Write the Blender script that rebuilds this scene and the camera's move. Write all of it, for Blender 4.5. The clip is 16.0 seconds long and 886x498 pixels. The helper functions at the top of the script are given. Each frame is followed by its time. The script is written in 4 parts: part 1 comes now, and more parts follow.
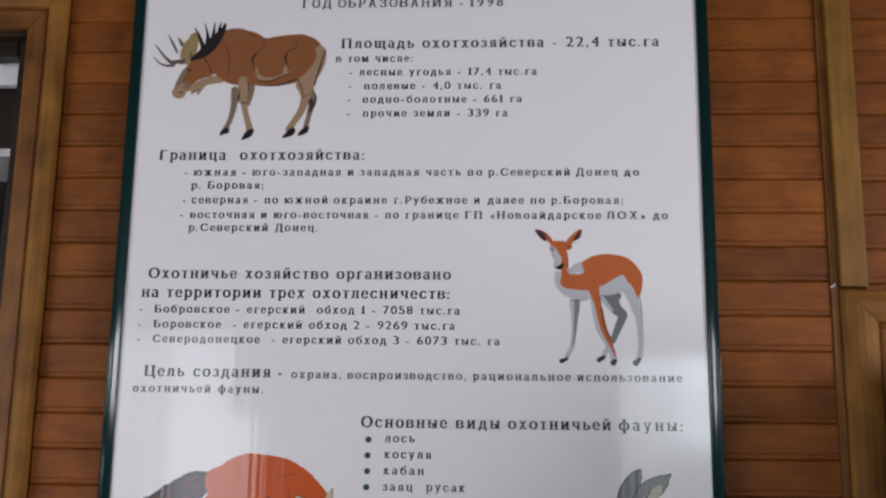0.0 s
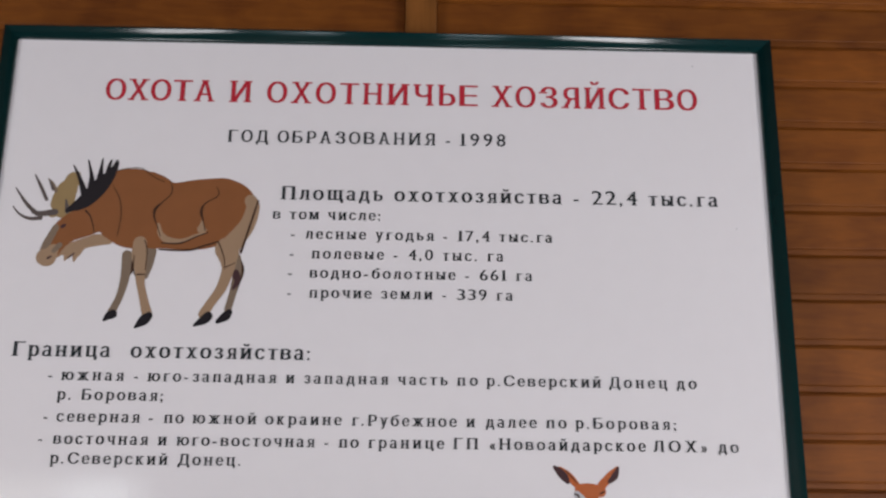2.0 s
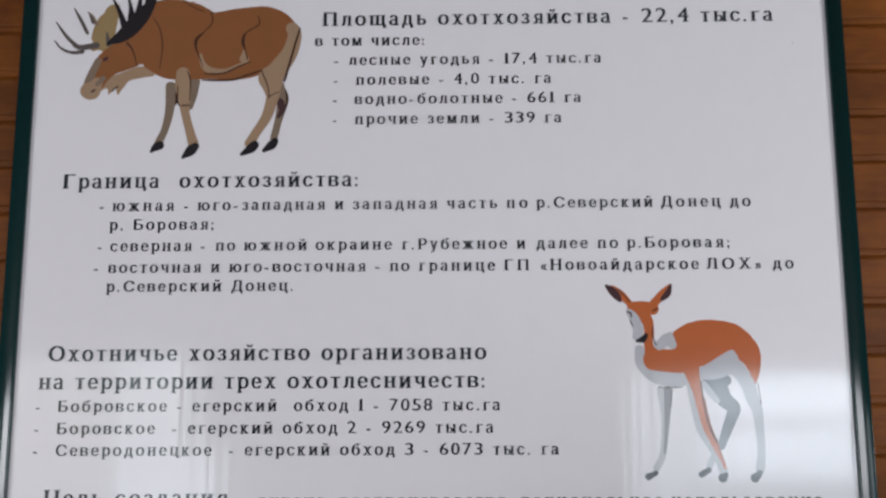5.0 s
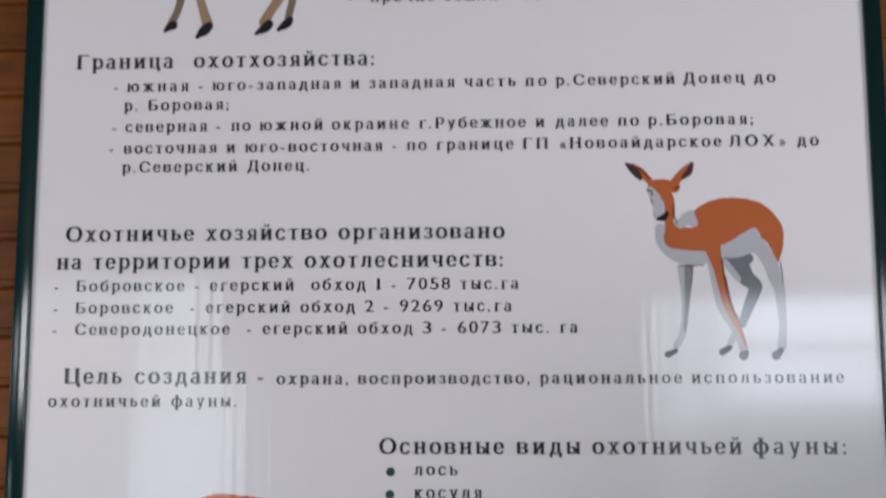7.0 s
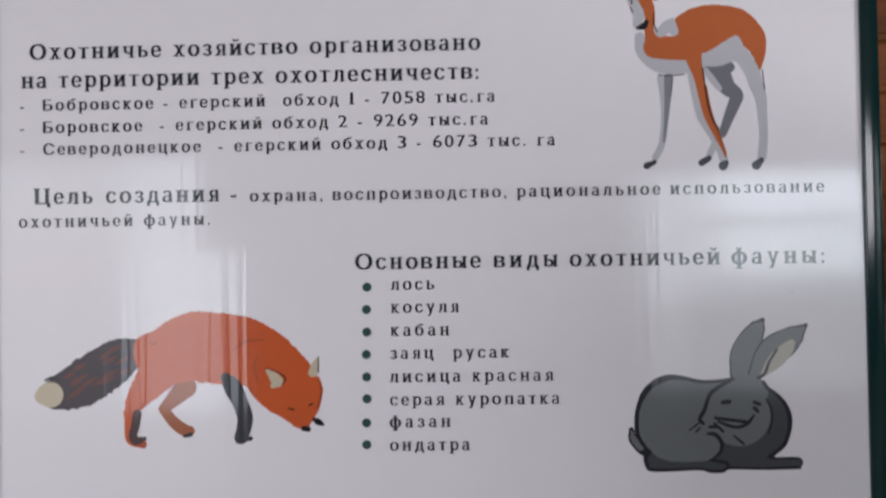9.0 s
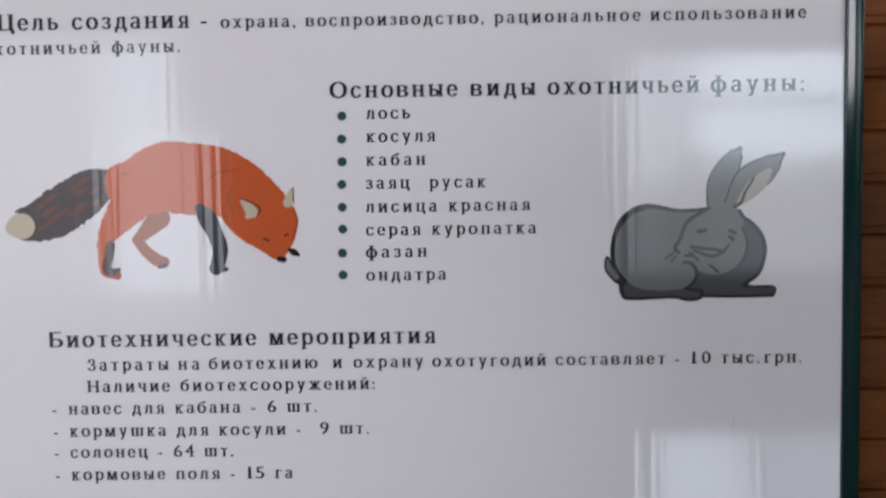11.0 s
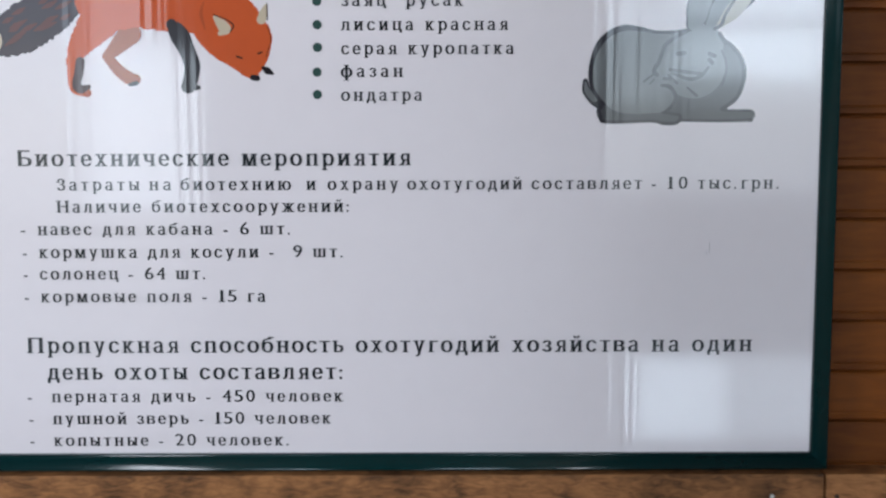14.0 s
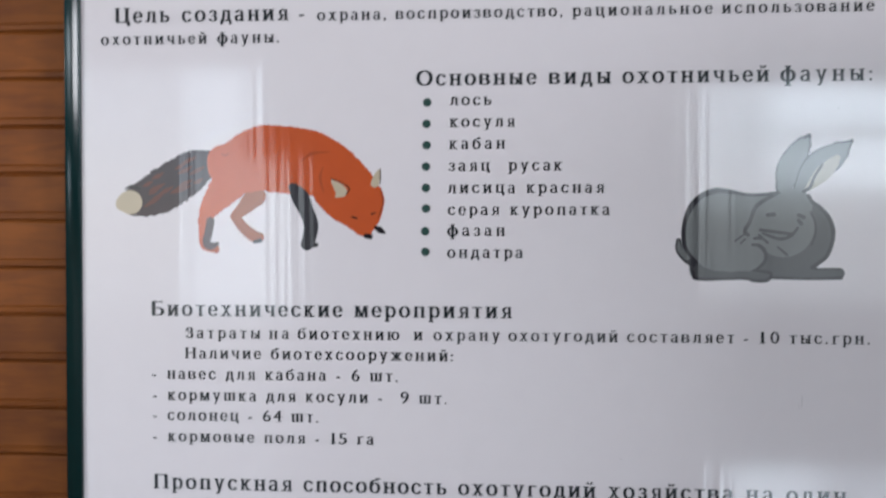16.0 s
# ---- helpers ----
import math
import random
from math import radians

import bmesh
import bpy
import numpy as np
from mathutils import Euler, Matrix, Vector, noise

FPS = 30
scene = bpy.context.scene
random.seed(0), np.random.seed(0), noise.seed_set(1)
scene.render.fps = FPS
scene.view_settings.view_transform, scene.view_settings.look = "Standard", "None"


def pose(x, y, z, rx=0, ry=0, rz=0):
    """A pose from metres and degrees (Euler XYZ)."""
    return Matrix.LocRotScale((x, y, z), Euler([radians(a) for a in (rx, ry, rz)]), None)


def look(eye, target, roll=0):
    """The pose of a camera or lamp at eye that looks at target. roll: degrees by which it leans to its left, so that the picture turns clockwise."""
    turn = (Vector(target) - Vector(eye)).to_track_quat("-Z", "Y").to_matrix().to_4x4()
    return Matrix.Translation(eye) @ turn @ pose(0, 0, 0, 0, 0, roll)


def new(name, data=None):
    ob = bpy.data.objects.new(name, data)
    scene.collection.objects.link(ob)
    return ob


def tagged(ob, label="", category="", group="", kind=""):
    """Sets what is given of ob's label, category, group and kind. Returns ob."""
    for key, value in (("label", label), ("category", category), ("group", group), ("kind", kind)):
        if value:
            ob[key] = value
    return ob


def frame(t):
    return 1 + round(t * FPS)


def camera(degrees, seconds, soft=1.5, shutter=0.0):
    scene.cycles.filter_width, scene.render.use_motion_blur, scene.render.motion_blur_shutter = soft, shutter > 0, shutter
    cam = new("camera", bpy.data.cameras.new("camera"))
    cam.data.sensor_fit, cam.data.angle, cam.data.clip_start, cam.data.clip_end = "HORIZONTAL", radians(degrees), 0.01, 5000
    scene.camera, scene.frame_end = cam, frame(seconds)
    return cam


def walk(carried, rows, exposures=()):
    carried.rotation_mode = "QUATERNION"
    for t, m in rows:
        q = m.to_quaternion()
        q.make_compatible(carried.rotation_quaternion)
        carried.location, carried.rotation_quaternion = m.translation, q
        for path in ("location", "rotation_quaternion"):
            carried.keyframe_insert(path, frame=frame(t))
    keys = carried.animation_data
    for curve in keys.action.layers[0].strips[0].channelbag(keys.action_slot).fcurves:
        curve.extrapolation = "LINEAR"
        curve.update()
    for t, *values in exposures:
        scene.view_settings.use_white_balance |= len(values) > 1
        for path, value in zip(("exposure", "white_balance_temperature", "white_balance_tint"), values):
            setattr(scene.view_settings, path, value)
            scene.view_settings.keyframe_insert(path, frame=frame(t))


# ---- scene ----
cam = camera(46.96, 16.0, soft=2.4, shutter=0.5)
BASE = 0.9  # height of the board's lower sheet edge over the floor
# seconds, place (z over the board's lower edge), degrees to the left, upward and of roll
ROWS = [
    (0.0, 0.1745, -2.0760, 0.6973, 3.027, 11.127, 0.800),
    (0.035, 0.1745, -2.0760, 0.6973, 3.027, 11.127, 0.800),
    (0.1, 0.1472, -1.8805, 0.7999, 2.745, 9.179, 0.747),
    (0.2, 0.1450, -1.8240, 0.8340, 2.956, 8.626, 0.900),
    (0.3, 0.1380, -1.7780, 0.8380, 2.930, 8.890, 0.800),
    (0.4, 0.1250, -1.6820, 0.8740, 2.781, 8.396, 0.900),
    (0.5, 0.1123, -1.6680, 0.8656, 2.477, 8.802, 0.695),
    (0.7, 0.1060, -1.6360, 0.9040, 2.497, 9.237, 0.700),
    (1.0, 0.1095, -1.6276, 0.9575, 3.034, 10.925, 1.774),
    (1.5, 0.0680, -1.5702, 1.0297, 1.766, 14.912, 0.972),
    (1.7, 0.0620, -1.5430, 1.0540, 0.829, 14.570, 0.400),
    (2.0, 0.0642, -1.5144, 1.0538, -1.007, 15.511, 0.685),
    (2.5, 0.0572, -1.4992, 1.0557, -0.674, 14.116, -0.143),
    (3.0, 0.0640, -1.5022, 1.0384, 0.024, 14.752, -0.324),
    (3.5, 0.0580, -1.4947, 1.0250, 0.579, 12.878, -0.387),
    (4.0, 0.0548, -1.4974, 1.0114, 0.765, 12.615, -0.281),
    (4.5, 0.0605, -1.4847, 0.9680, 1.231, 11.387, -0.086),
    (4.7, 0.0496, -1.4792, 0.9612, 1.090, 10.536, -0.211),
    (6.8, 0.0615, -1.4490, 0.8481, 2.547, 8.228, -0.176),
    (7.0, 0.0541, -1.4428, 0.8540, 2.385, 6.828, -0.191),
    (7.5, 0.0695, -1.4314, 0.8275, 2.316, 5.058, -0.726),
    (8.0, 0.0757, -1.4220, 0.7956, 2.143, 4.414, -0.845),
    (8.5, 0.0762, -1.4131, 0.7773, 2.269, 2.188, -0.523),
    (9.0, 0.0771, -1.4081, 0.7281, 2.077, 1.546, -0.844),
    (9.5, 0.0944, -1.3971, 0.7052, 2.046, -0.562, -0.783),
    (10.0, 0.1046, -1.3947, 0.6675, 1.819, -1.265, -0.630),
    (10.2, 0.1003, -1.3964, 0.6734, 1.440, -2.110, -0.811),
    (12.3, 0.0638, -1.3929, 0.4955, 0.076, -4.822, -0.123),
    (12.5, 0.0662, -1.3916, 0.4909, 0.161, -5.377, 0.365),
    (13.0, 0.0649, -1.3922, 0.4814, 0.051, -6.529, 0.186),
    (13.5, 0.0601, -1.3931, 0.4585, -0.249, -6.704, 0.140),
    (14.0, 0.0881, -1.3966, 0.4280, 0.061, -5.762, -0.160),
    (14.2, 0.0810, -1.3940, 0.4380, -0.144, -6.489, -0.400),
    (14.5, 0.0663, -1.3992, 0.4420, 0.033, -6.117, -0.213),
    (14.6, 0.0660, -1.4000, 0.4440, 0.140, -5.690, -0.213),
    (15.0, 0.0576, -1.4124, 0.4581, 1.404, -5.419, -0.067),
    (15.2, 0.0500, -1.4260, 0.4710, 1.839, -4.416, 0.400),
    (15.5, 0.0510, -1.4468, 0.4977, 3.234, -3.311, 0.682),
    (15.8, 0.0428, -1.4702, 0.5262, 3.862, -2.128, 0.477),
    (16.0, 0.0688, -1.4782, 0.5303, 4.868, -1.087, 0.008),
]
walk(cam, [(t, pose(x, y, z + BASE, 0, 0, yaw) @ pose(0, 0, 0, 90 + pitch) @ pose(0, 0, 0, 0, 0, roll)) for t, x, y, z, yaw, pitch, roll in ROWS],
     [(0.0, 0.0, 6570, 9.5), (2.0, 0.11, 6800, 11.5), (3.5, 0.09, 6530, 9.5), (4.7, 0.06, 6500, 8.5), (7.0, -0.04, 6530, 11.0), (9.5, -0.02, 6580, 12.5), (10.2, -0.01, 6540, 12.0), (12.5, 0.24, 6420, 10.5), (14.0, 0.34, 6260, 9.5), (16.0, 0.23, 6450, 10.0)])

from mathutils import geometry

# ---- light ----
world = bpy.data.worlds.new("sky")
scene.world = world
world.use_nodes = True
_sky = world.node_tree.nodes.new("ShaderNodeTexSky")
_sky.sky_type, _sky.sun_disc = "NISHITA", False
_sky.sun_elevation, _sky.sun_rotation = radians(48), radians(200)
_back = world.node_tree.nodes["Background"]
_back.inputs["Strength"].default_value = 0.10
world.node_tree.links.new(_sky.outputs["Color"], _back.inputs["Color"])


def opening_lamp(x, y, z, w, h, watts, colour, turn=0):
    """Area lamp in a rear wall opening, or (turn 1 or -1) added fill in a side wall."""
    data = bpy.data.lights.new("area_lamp", "AREA")
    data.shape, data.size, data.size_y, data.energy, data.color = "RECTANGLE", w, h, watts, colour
    ob = new("area_lamp", data)
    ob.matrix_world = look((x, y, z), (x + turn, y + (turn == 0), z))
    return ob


SKY = (0.76, 0.88, 1.0)
FILL_TINT = (0.93, 0.94, 1.0)
REAR = -3.0  # inner face of the rear wall


# ---- materials ----
def material(name):
    m = bpy.data.materials.new(name)
    m.use_nodes = True
    nodes, links = m.node_tree.nodes, m.node_tree.links
    return m, nodes, links, nodes["Principled BSDF"]


def wood(name, dark, light, along="X", gloss=0.35, coat=0.35, scale=1.0, spec=0.4, swirl=0.6, stretch=15.0, relief=0.002):
    """Varnished softwood: streaky grain along one axis, knots and patches, a tint that varies from piece to piece."""
    m, n, k, b = material(name)
    tc, mp, info = n.new("ShaderNodeTexCoord"), n.new("ShaderNodeMapping"), n.new("ShaderNodeObjectInfo")
    add = n.new("ShaderNodeVectorMath")
    add.operation = "MULTIPLY_ADD"
    add.inputs[1].default_value = (7.0, 3.0, 5.0)
    geo = n.new("ShaderNodeNewGeometry")
    k.new(info.outputs["Random"], add.inputs[0])
    k.new(geo.outputs["Position"], add.inputs[2])
    k.new(add.outputs[0], mp.inputs["Vector"])
    s = [60 * scale] * 3
    s["XYZ".index(along)] = 60.0 * scale / stretch
    mp.inputs["Scale"].default_value = s
    grain = n.new("ShaderNodeTexNoise")
    grain.inputs["Scale"].default_value, grain.inputs["Detail"].default_value = 1.0, 6.0
    grain.inputs["Distortion"].default_value = swirl
    b.inputs["Specular IOR Level"].default_value = spec
    k.new(mp.outputs[0], grain.inputs["Vector"])
    patch = n.new("ShaderNodeTexNoise")
    patch.inputs["Scale"].default_value, patch.inputs["Detail"].default_value = 11.0 * scale, 5.0
    k.new(add.outputs[0], patch.inputs["Vector"])
    ramp = n.new("ShaderNodeValToRGB")
    ramp.color_ramp.elements[0].position, ramp.color_ramp.elements[1].position = 0.34, 0.66
    ramp.color_ramp.elements[0].color, ramp.color_ramp.elements[1].color = (*dark, 1), (*light, 1)
    mix = n.new("ShaderNodeMath")
    mix.operation = "MULTIPLY_ADD"
    mix.inputs[1].default_value = 0.42
    half = n.new("ShaderNodeMath")
    half.operation = "MULTIPLY"
    half.inputs[1].default_value = 0.58
    k.new(patch.outputs["Fac"], half.inputs[0])
    k.new(grain.outputs["Fac"], mix.inputs[0])
    k.new(half.outputs[0], mix.inputs[2])
    k.new(mix.outputs[0], ramp.inputs["Fac"])
    knot, fade, dark_knot = n.new("ShaderNodeTexVoronoi"), n.new("ShaderNodeMapRange"), n.new("ShaderNodeMix")
    squash = n.new("ShaderNodeMapping")
    stretch_xyz = [9.0 * scale] * 3
    stretch_xyz["XYZ".index(along)] = 3.2 * scale
    squash.inputs["Scale"].default_value = stretch_xyz
    k.new(add.outputs[0], squash.inputs["Vector"])
    k.new(squash.outputs[0], knot.inputs["Vector"])
    knot.inputs["Scale"].default_value = 1.0
    fade.inputs["From Min"].default_value, fade.inputs["From Max"].default_value = 0.03, 0.14
    fade.inputs["To Min"].default_value, fade.inputs["To Max"].default_value = 0.6, 0.0
    k.new(knot.outputs["Distance"], fade.inputs["Value"])
    dark_knot.data_type = "RGBA"
    dark_knot.inputs[7].default_value = (dark[0] * 0.55, dark[1] * 0.5, dark[2] * 0.5, 1)
    k.new(fade.outputs[0], dark_knot.inputs[0])
    k.new(ramp.outputs["Color"], dark_knot.inputs[6])
    hsv = n.new("ShaderNodeHueSaturation")
    vary = n.new("ShaderNodeMapRange")
    vary.inputs["To Min"].default_value, vary.inputs["To Max"].default_value = 0.78, 1.18
    k.new(info.outputs["Random"], vary.inputs["Value"])
    k.new(vary.outputs[0], hsv.inputs["Value"])
    k.new(dark_knot.outputs[2], hsv.inputs["Color"])
    k.new(hsv.outputs["Color"], b.inputs["Base Color"])
    bump = n.new("ShaderNodeBump")
    bump.inputs["Strength"].default_value, bump.inputs["Distance"].default_value = 0.25, relief
    k.new(grain.outputs["Fac"], bump.inputs["Height"])
    k.new(bump.outputs["Normal"], b.inputs["Normal"])
    b.inputs["Roughness"].default_value = gloss
    b.inputs["Coat Weight"].default_value, b.inputs["Coat Roughness"].default_value = coat, 0.22
    return m


def ripple(n, k, target):
    """Vertical ribs of the cellular sheet: fine even cells and a broad uneven swell, as a bump in x alone."""
    geo, sep, com = n.new("ShaderNodeNewGeometry"), n.new("ShaderNodeSeparateXYZ"), n.new("ShaderNodeCombineXYZ")
    k.new(geo.outputs["Position"], sep.inputs[0])
    k.new(sep.outputs["X"], com.inputs["X"])
    low = n.new("ShaderNodeMath")
    low.operation = "MULTIPLY"
    low.inputs[1].default_value = 0.02
    k.new(sep.outputs["Z"], low.inputs[0])
    k.new(low.outputs[0], com.inputs["Z"])
    fine, wide = n.new("ShaderNodeTexNoise"), n.new("ShaderNodeTexNoise")
    fine.inputs["Scale"].default_value, fine.inputs["Detail"].default_value = 76.0, 1.2
    wide.inputs["Scale"].default_value, wide.inputs["Detail"].default_value = 16.0, 1.0
    bumps = []
    for tex, dist in ((wide, 0.00052), (fine, 0.00032)):
        k.new(com.outputs[0], tex.inputs["Vector"])
        bump = n.new("ShaderNodeBump")
        bump.inputs["Strength"].default_value, bump.inputs["Distance"].default_value = 1.0, dist
        k.new(tex.outputs["Fac"], bump.inputs["Height"])
        if bumps:
            k.new(bumps[-1].outputs["Normal"], bump.inputs["Normal"])
        bumps.append(bump)
    k.new(bumps[-1].outputs["Normal"], target)


def printed(name, colour, wear=0.0):
    """Ink under the sheet's clear gloss, which carries the sheet's ribs."""
    m, n, k, b = material(name)
    b.inputs["Base Color"].default_value = (*colour, 1)
    b.inputs["Roughness"].default_value = 0.6
    b.inputs["Specular IOR Level"].default_value = 0.15
    b.inputs["Coat Weight"].default_value, b.inputs["Coat Roughness"].default_value = 1.0, 0.085
    b.inputs["Coat IOR"].default_value = 1.5
    ripple(n, k, b.inputs["Coat Normal"])
    if wear:
        tex, ramp = n.new("ShaderNodeTexNoise"), n.new("ShaderNodeValToRGB")
        geo = n.new("ShaderNodeNewGeometry")
        k.new(geo.outputs["Position"], tex.inputs["Vector"])
        tex.inputs["Scale"].default_value, tex.inputs["Detail"].default_value = 30.0, 4.0
        ramp.color_ramp.elements[0].color = (*(c * (1 - wear) for c in colour), 1)
        ramp.color_ramp.elements[1].color = (*(min(1, c * (1 + wear)) for c in colour), 1)
        k.new(tex.outputs["Fac"], ramp.inputs["Fac"])
        k.new(ramp.outputs["Color"], b.inputs["Base Color"])
    return m


def plain(name, colour, rough=0.5, metal=0.0, coat=0.0, vary=0.12, scale=40.0):
    m, n, k, b = material(name)
    tex, ramp, geo = n.new("ShaderNodeTexNoise"), n.new("ShaderNodeValToRGB"), n.new("ShaderNodeNewGeometry")
    k.new(geo.outputs["Position"], tex.inputs["Vector"])
    tex.inputs["Scale"].default_value, tex.inputs["Detail"].default_value = scale, 5.0
    ramp.color_ramp.elements[0].color = (*(c * (1 - vary) for c in colour), 1)
    ramp.color_ramp.elements[1].color = (*(min(1, c * (1 + vary)) for c in colour), 1)
    k.new(tex.outputs["Fac"], ramp.inputs["Fac"])
    k.new(ramp.outputs["Color"], b.inputs["Base Color"])
    b.inputs["Roughness"].default_value, b.inputs["Metallic"].default_value = rough, metal
    b.inputs["Coat Weight"].default_value, b.inputs["Coat Roughness"].default_value = coat, 0.08
    return m


def glass(name):
    m, n, k, b = material(name)
    b.inputs["Transmission Weight"].default_value, b.inputs["Roughness"].default_value = 1.0, 0.02
    b.inputs["IOR"].default_value = 1.45
    return m


PLANK = wood("varnished planking", (0.1247, 0.0323, 0.0037), (0.2476, 0.0739, 0.0092), gloss=0.55, coat=0.0, spec=0.22, swirl=1.3, stretch=7.0)
CASING = wood("pale varnished casing", (0.0731, 0.0232, 0.0043), (0.2064, 0.0808, 0.0163), along="Z", scale=0.9, gloss=0.5, coat=0.0, spec=0.25)
POST = wood("yellow varnished batten", (0.1620, 0.0684, 0.0108), (0.2970, 0.1440, 0.0270), along="Z", gloss=0.5, coat=0.0, spec=0.25)
BEADING = wood("amber varnished beading", (0.112, 0.044, 0.007), (0.270, 0.118, 0.021), along="Z", gloss=0.6, coat=0.0, spec=0.22)
BEADING_X = wood("amber varnished beading across", (0.090, 0.032, 0.005), (0.230, 0.092, 0.017), gloss=0.6, coat=0.0, spec=0.22)
JOINT = wood("orange varnished batten", (0.135, 0.045, 0.008), (0.290, 0.105, 0.022), along="Z", gloss=0.5, coat=0.0, spec=0.25)
CASING_X = wood("pale varnished casing across", (0.0680, 0.0216, 0.0040), (0.1920, 0.0752, 0.0152), scale=0.9, gloss=0.5, coat=0.0, spec=0.25)
BEAM = wood("rough weathered timber", (0.042, 0.019, 0.008), (0.43, 0.195, 0.072), gloss=0.6, coat=0.0, scale=1.5, spec=0.25, swirl=1.6, stretch=3.2, relief=0.006)
DARKWOOD = wood("dark stained boarding", (0.03, 0.015, 0.008), (0.075, 0.038, 0.02), gloss=0.5, coat=0.1)
# near black: the shade of the window recess is put into the sash colour
SASH = wood("sash wood blackened for recess shade", (0.010, 0.005, 0.003), (0.030, 0.016, 0.010), along="Z", gloss=0.5, coat=0.0, spec=0.2)
SHEET = printed("white printed sheet", (0.765, 0.738, 0.765), 0.02)
GREEN = plain("dark green plastic", (0.002, 0.024, 0.025), 0.16)
GREEN.node_tree.nodes["Principled BSDF"].inputs["Specular IOR Level"].default_value = 0.5
RUST = plain("rusted nail steel", (0.045, 0.030, 0.024), 0.6, metal=0.3, vary=0.4, scale=300)
STEEL = plain("zinc steel", (0.5, 0.5, 0.48), 0.35, metal=1.0)
# the gloom of the room behind the windows is put into this colour
DUSK = plain("dark colour for an unlit room", (0.10, 0.095, 0.09), 0.8)
CURTAIN = plain("white painted wood", (0.55, 0.55, 0.54), 0.6)
PANE = glass("window glass")
CEILING = plain("brown ceiling board", (0.11, 0.075, 0.048), 0.7, vary=0.06, scale=5)
FLOOR = wood("worn floor boards", (0.07, 0.035, 0.016), (0.16, 0.085, 0.04), along="Y", gloss=0.5, coat=0.1)
INK = {
    "title": printed("red ink", (0.47, 0.022, 0.040), 0.08),
    "text": printed("black green ink", (0.020, 0.026, 0.031), 0.10),
    "bullet": printed("dark green ink", (0.030, 0.075, 0.065), 0.10),
    "brown": printed("brown ink", (0.235, 0.086, 0.030), 0.10),
    "tan": printed("tan ink", (0.33, 0.215, 0.135), 0.08),
    "tanshade": printed("shaded tan ink", (0.20, 0.145, 0.105), 0.08),
    "antler": printed("horn ink", (0.30, 0.205, 0.095), 0.12),
    "antlerdark": printed("dark horn ink", (0.10, 0.080, 0.075), 0.12),
    "ink": printed("soft black ink", (0.012, 0.010, 0.014), 0.10),
    "line": printed("outline ink", (0.045, 0.018, 0.010), 0.10),
    "orange": printed("orange ink", (0.45, 0.115, 0.035), 0.06),
    "umber": printed("umber ink", (0.058, 0.027, 0.030), 0.15),
    "white": printed("pale grey ink", (0.46, 0.46, 0.49), 0.05),
    "grey": printed("mid grey ink", (0.22, 0.22, 0.24), 0.05),
    "greydark": printed("slate grey ink", (0.16, 0.165, 0.185), 0.05),
    "hoof": printed("charcoal ink", (0.035, 0.035, 0.042), 0.10),
    "red": printed("red orange ink", (0.52, 0.090, 0.022), 0.08),
    "redshade": printed("dull red orange ink", (0.38, 0.070, 0.020), 0.10),
    "tailred": printed("dark brick ink", (0.100, 0.022, 0.018), 0.20),
    "rust": printed("rust ink", (0.32, 0.078, 0.021), 0.08),
    "taildark": printed("dark plum ink", (0.036, 0.020, 0.030), 0.25),
    "cream": printed("cream ink", (0.52, 0.45, 0.33), 0.05),
    "warmgrey": printed("warm grey ink", (0.135, 0.147, 0.150), 0.05),
    "deepgrey": printed("dark grey ink", (0.052, 0.056, 0.061), 0.06),
    "earpale": printed("pale warm grey ink", (0.42, 0.39, 0.32), 0.06),
    "fleck": printed("grey dirt", (0.46, 0.45, 0.46), 0.15),
    "greyline": printed("near black ink", (0.016, 0.015, 0.022), 0.08),
}


# ---- building blocks ----
def mesh_of(name, bm, mats):
    me = bpy.data.meshes.new(name)
    bm.to_mesh(me)
    bm.free()
    for m in mats if isinstance(mats, (list, tuple)) else [mats]:
        me.materials.append(m)
    return me


def part(name, bm, mat, parent, label=""):
    ob = new(name, mesh_of(name, bm, mat))
    ob.parent = parent
    return tagged(ob, label)


def thing(name, x, y, z, label, category, kind="", group=""):
    ob = new(name)
    ob.location = (x, y, z)
    return tagged(ob, label, category, group, kind)


def box(x0, x1, y0, y1, z0, z1, bevel=0.0, bm=None):
    bm = bm or bmesh.new()
    r = bmesh.ops.create_cube(bm, size=1.0)
    vs = r["verts"]
    for v in vs:
        v.co = Vector(((x0, x1)[v.co.x > 0], (y0, y1)[v.co.y > 0], (z0, z1)[v.co.z > 0]))
    if bevel:
        es = {e for v in vs for e in v.link_edges}
        bmesh.ops.bevel(bm, geom=list(es), offset=bevel, segments=2, profile=0.6, affect="EDGES")
    return bm


def structure(name, bm, mat, label, category):
    return tagged(new(name, mesh_of(name, bm, mat)), label, category, "", "structure")


def bar(profile, axis, a, b, cut_a=0.0, cut_b=0.0):
    """A moulding: (across, out) points swept from a to b along 'X' or 'Z'; a cut shifts an end by cut times the across value (a mitre is 1 or -1)."""
    bm = bmesh.new()
    rings = []
    for end, cut in ((a, cut_a), (b, cut_b)):
        ring = []
        for s, d in profile:
            e = end + cut * s
            ring.append(bm.verts.new((e, d, s) if axis == "X" else (s, d, e)))
        rings.append(ring)
    n = len(profile)
    for i in range(n):
        bm.faces.new((rings[0][i], rings[0][(i + 1) % n], rings[1][(i + 1) % n], rings[1][i]))
    bm.faces.new(rings[0])
    bm.faces.new(list(reversed(rings[1])))
    bmesh.ops.recalc_face_normals(bm, faces=bm.faces)
    return bm


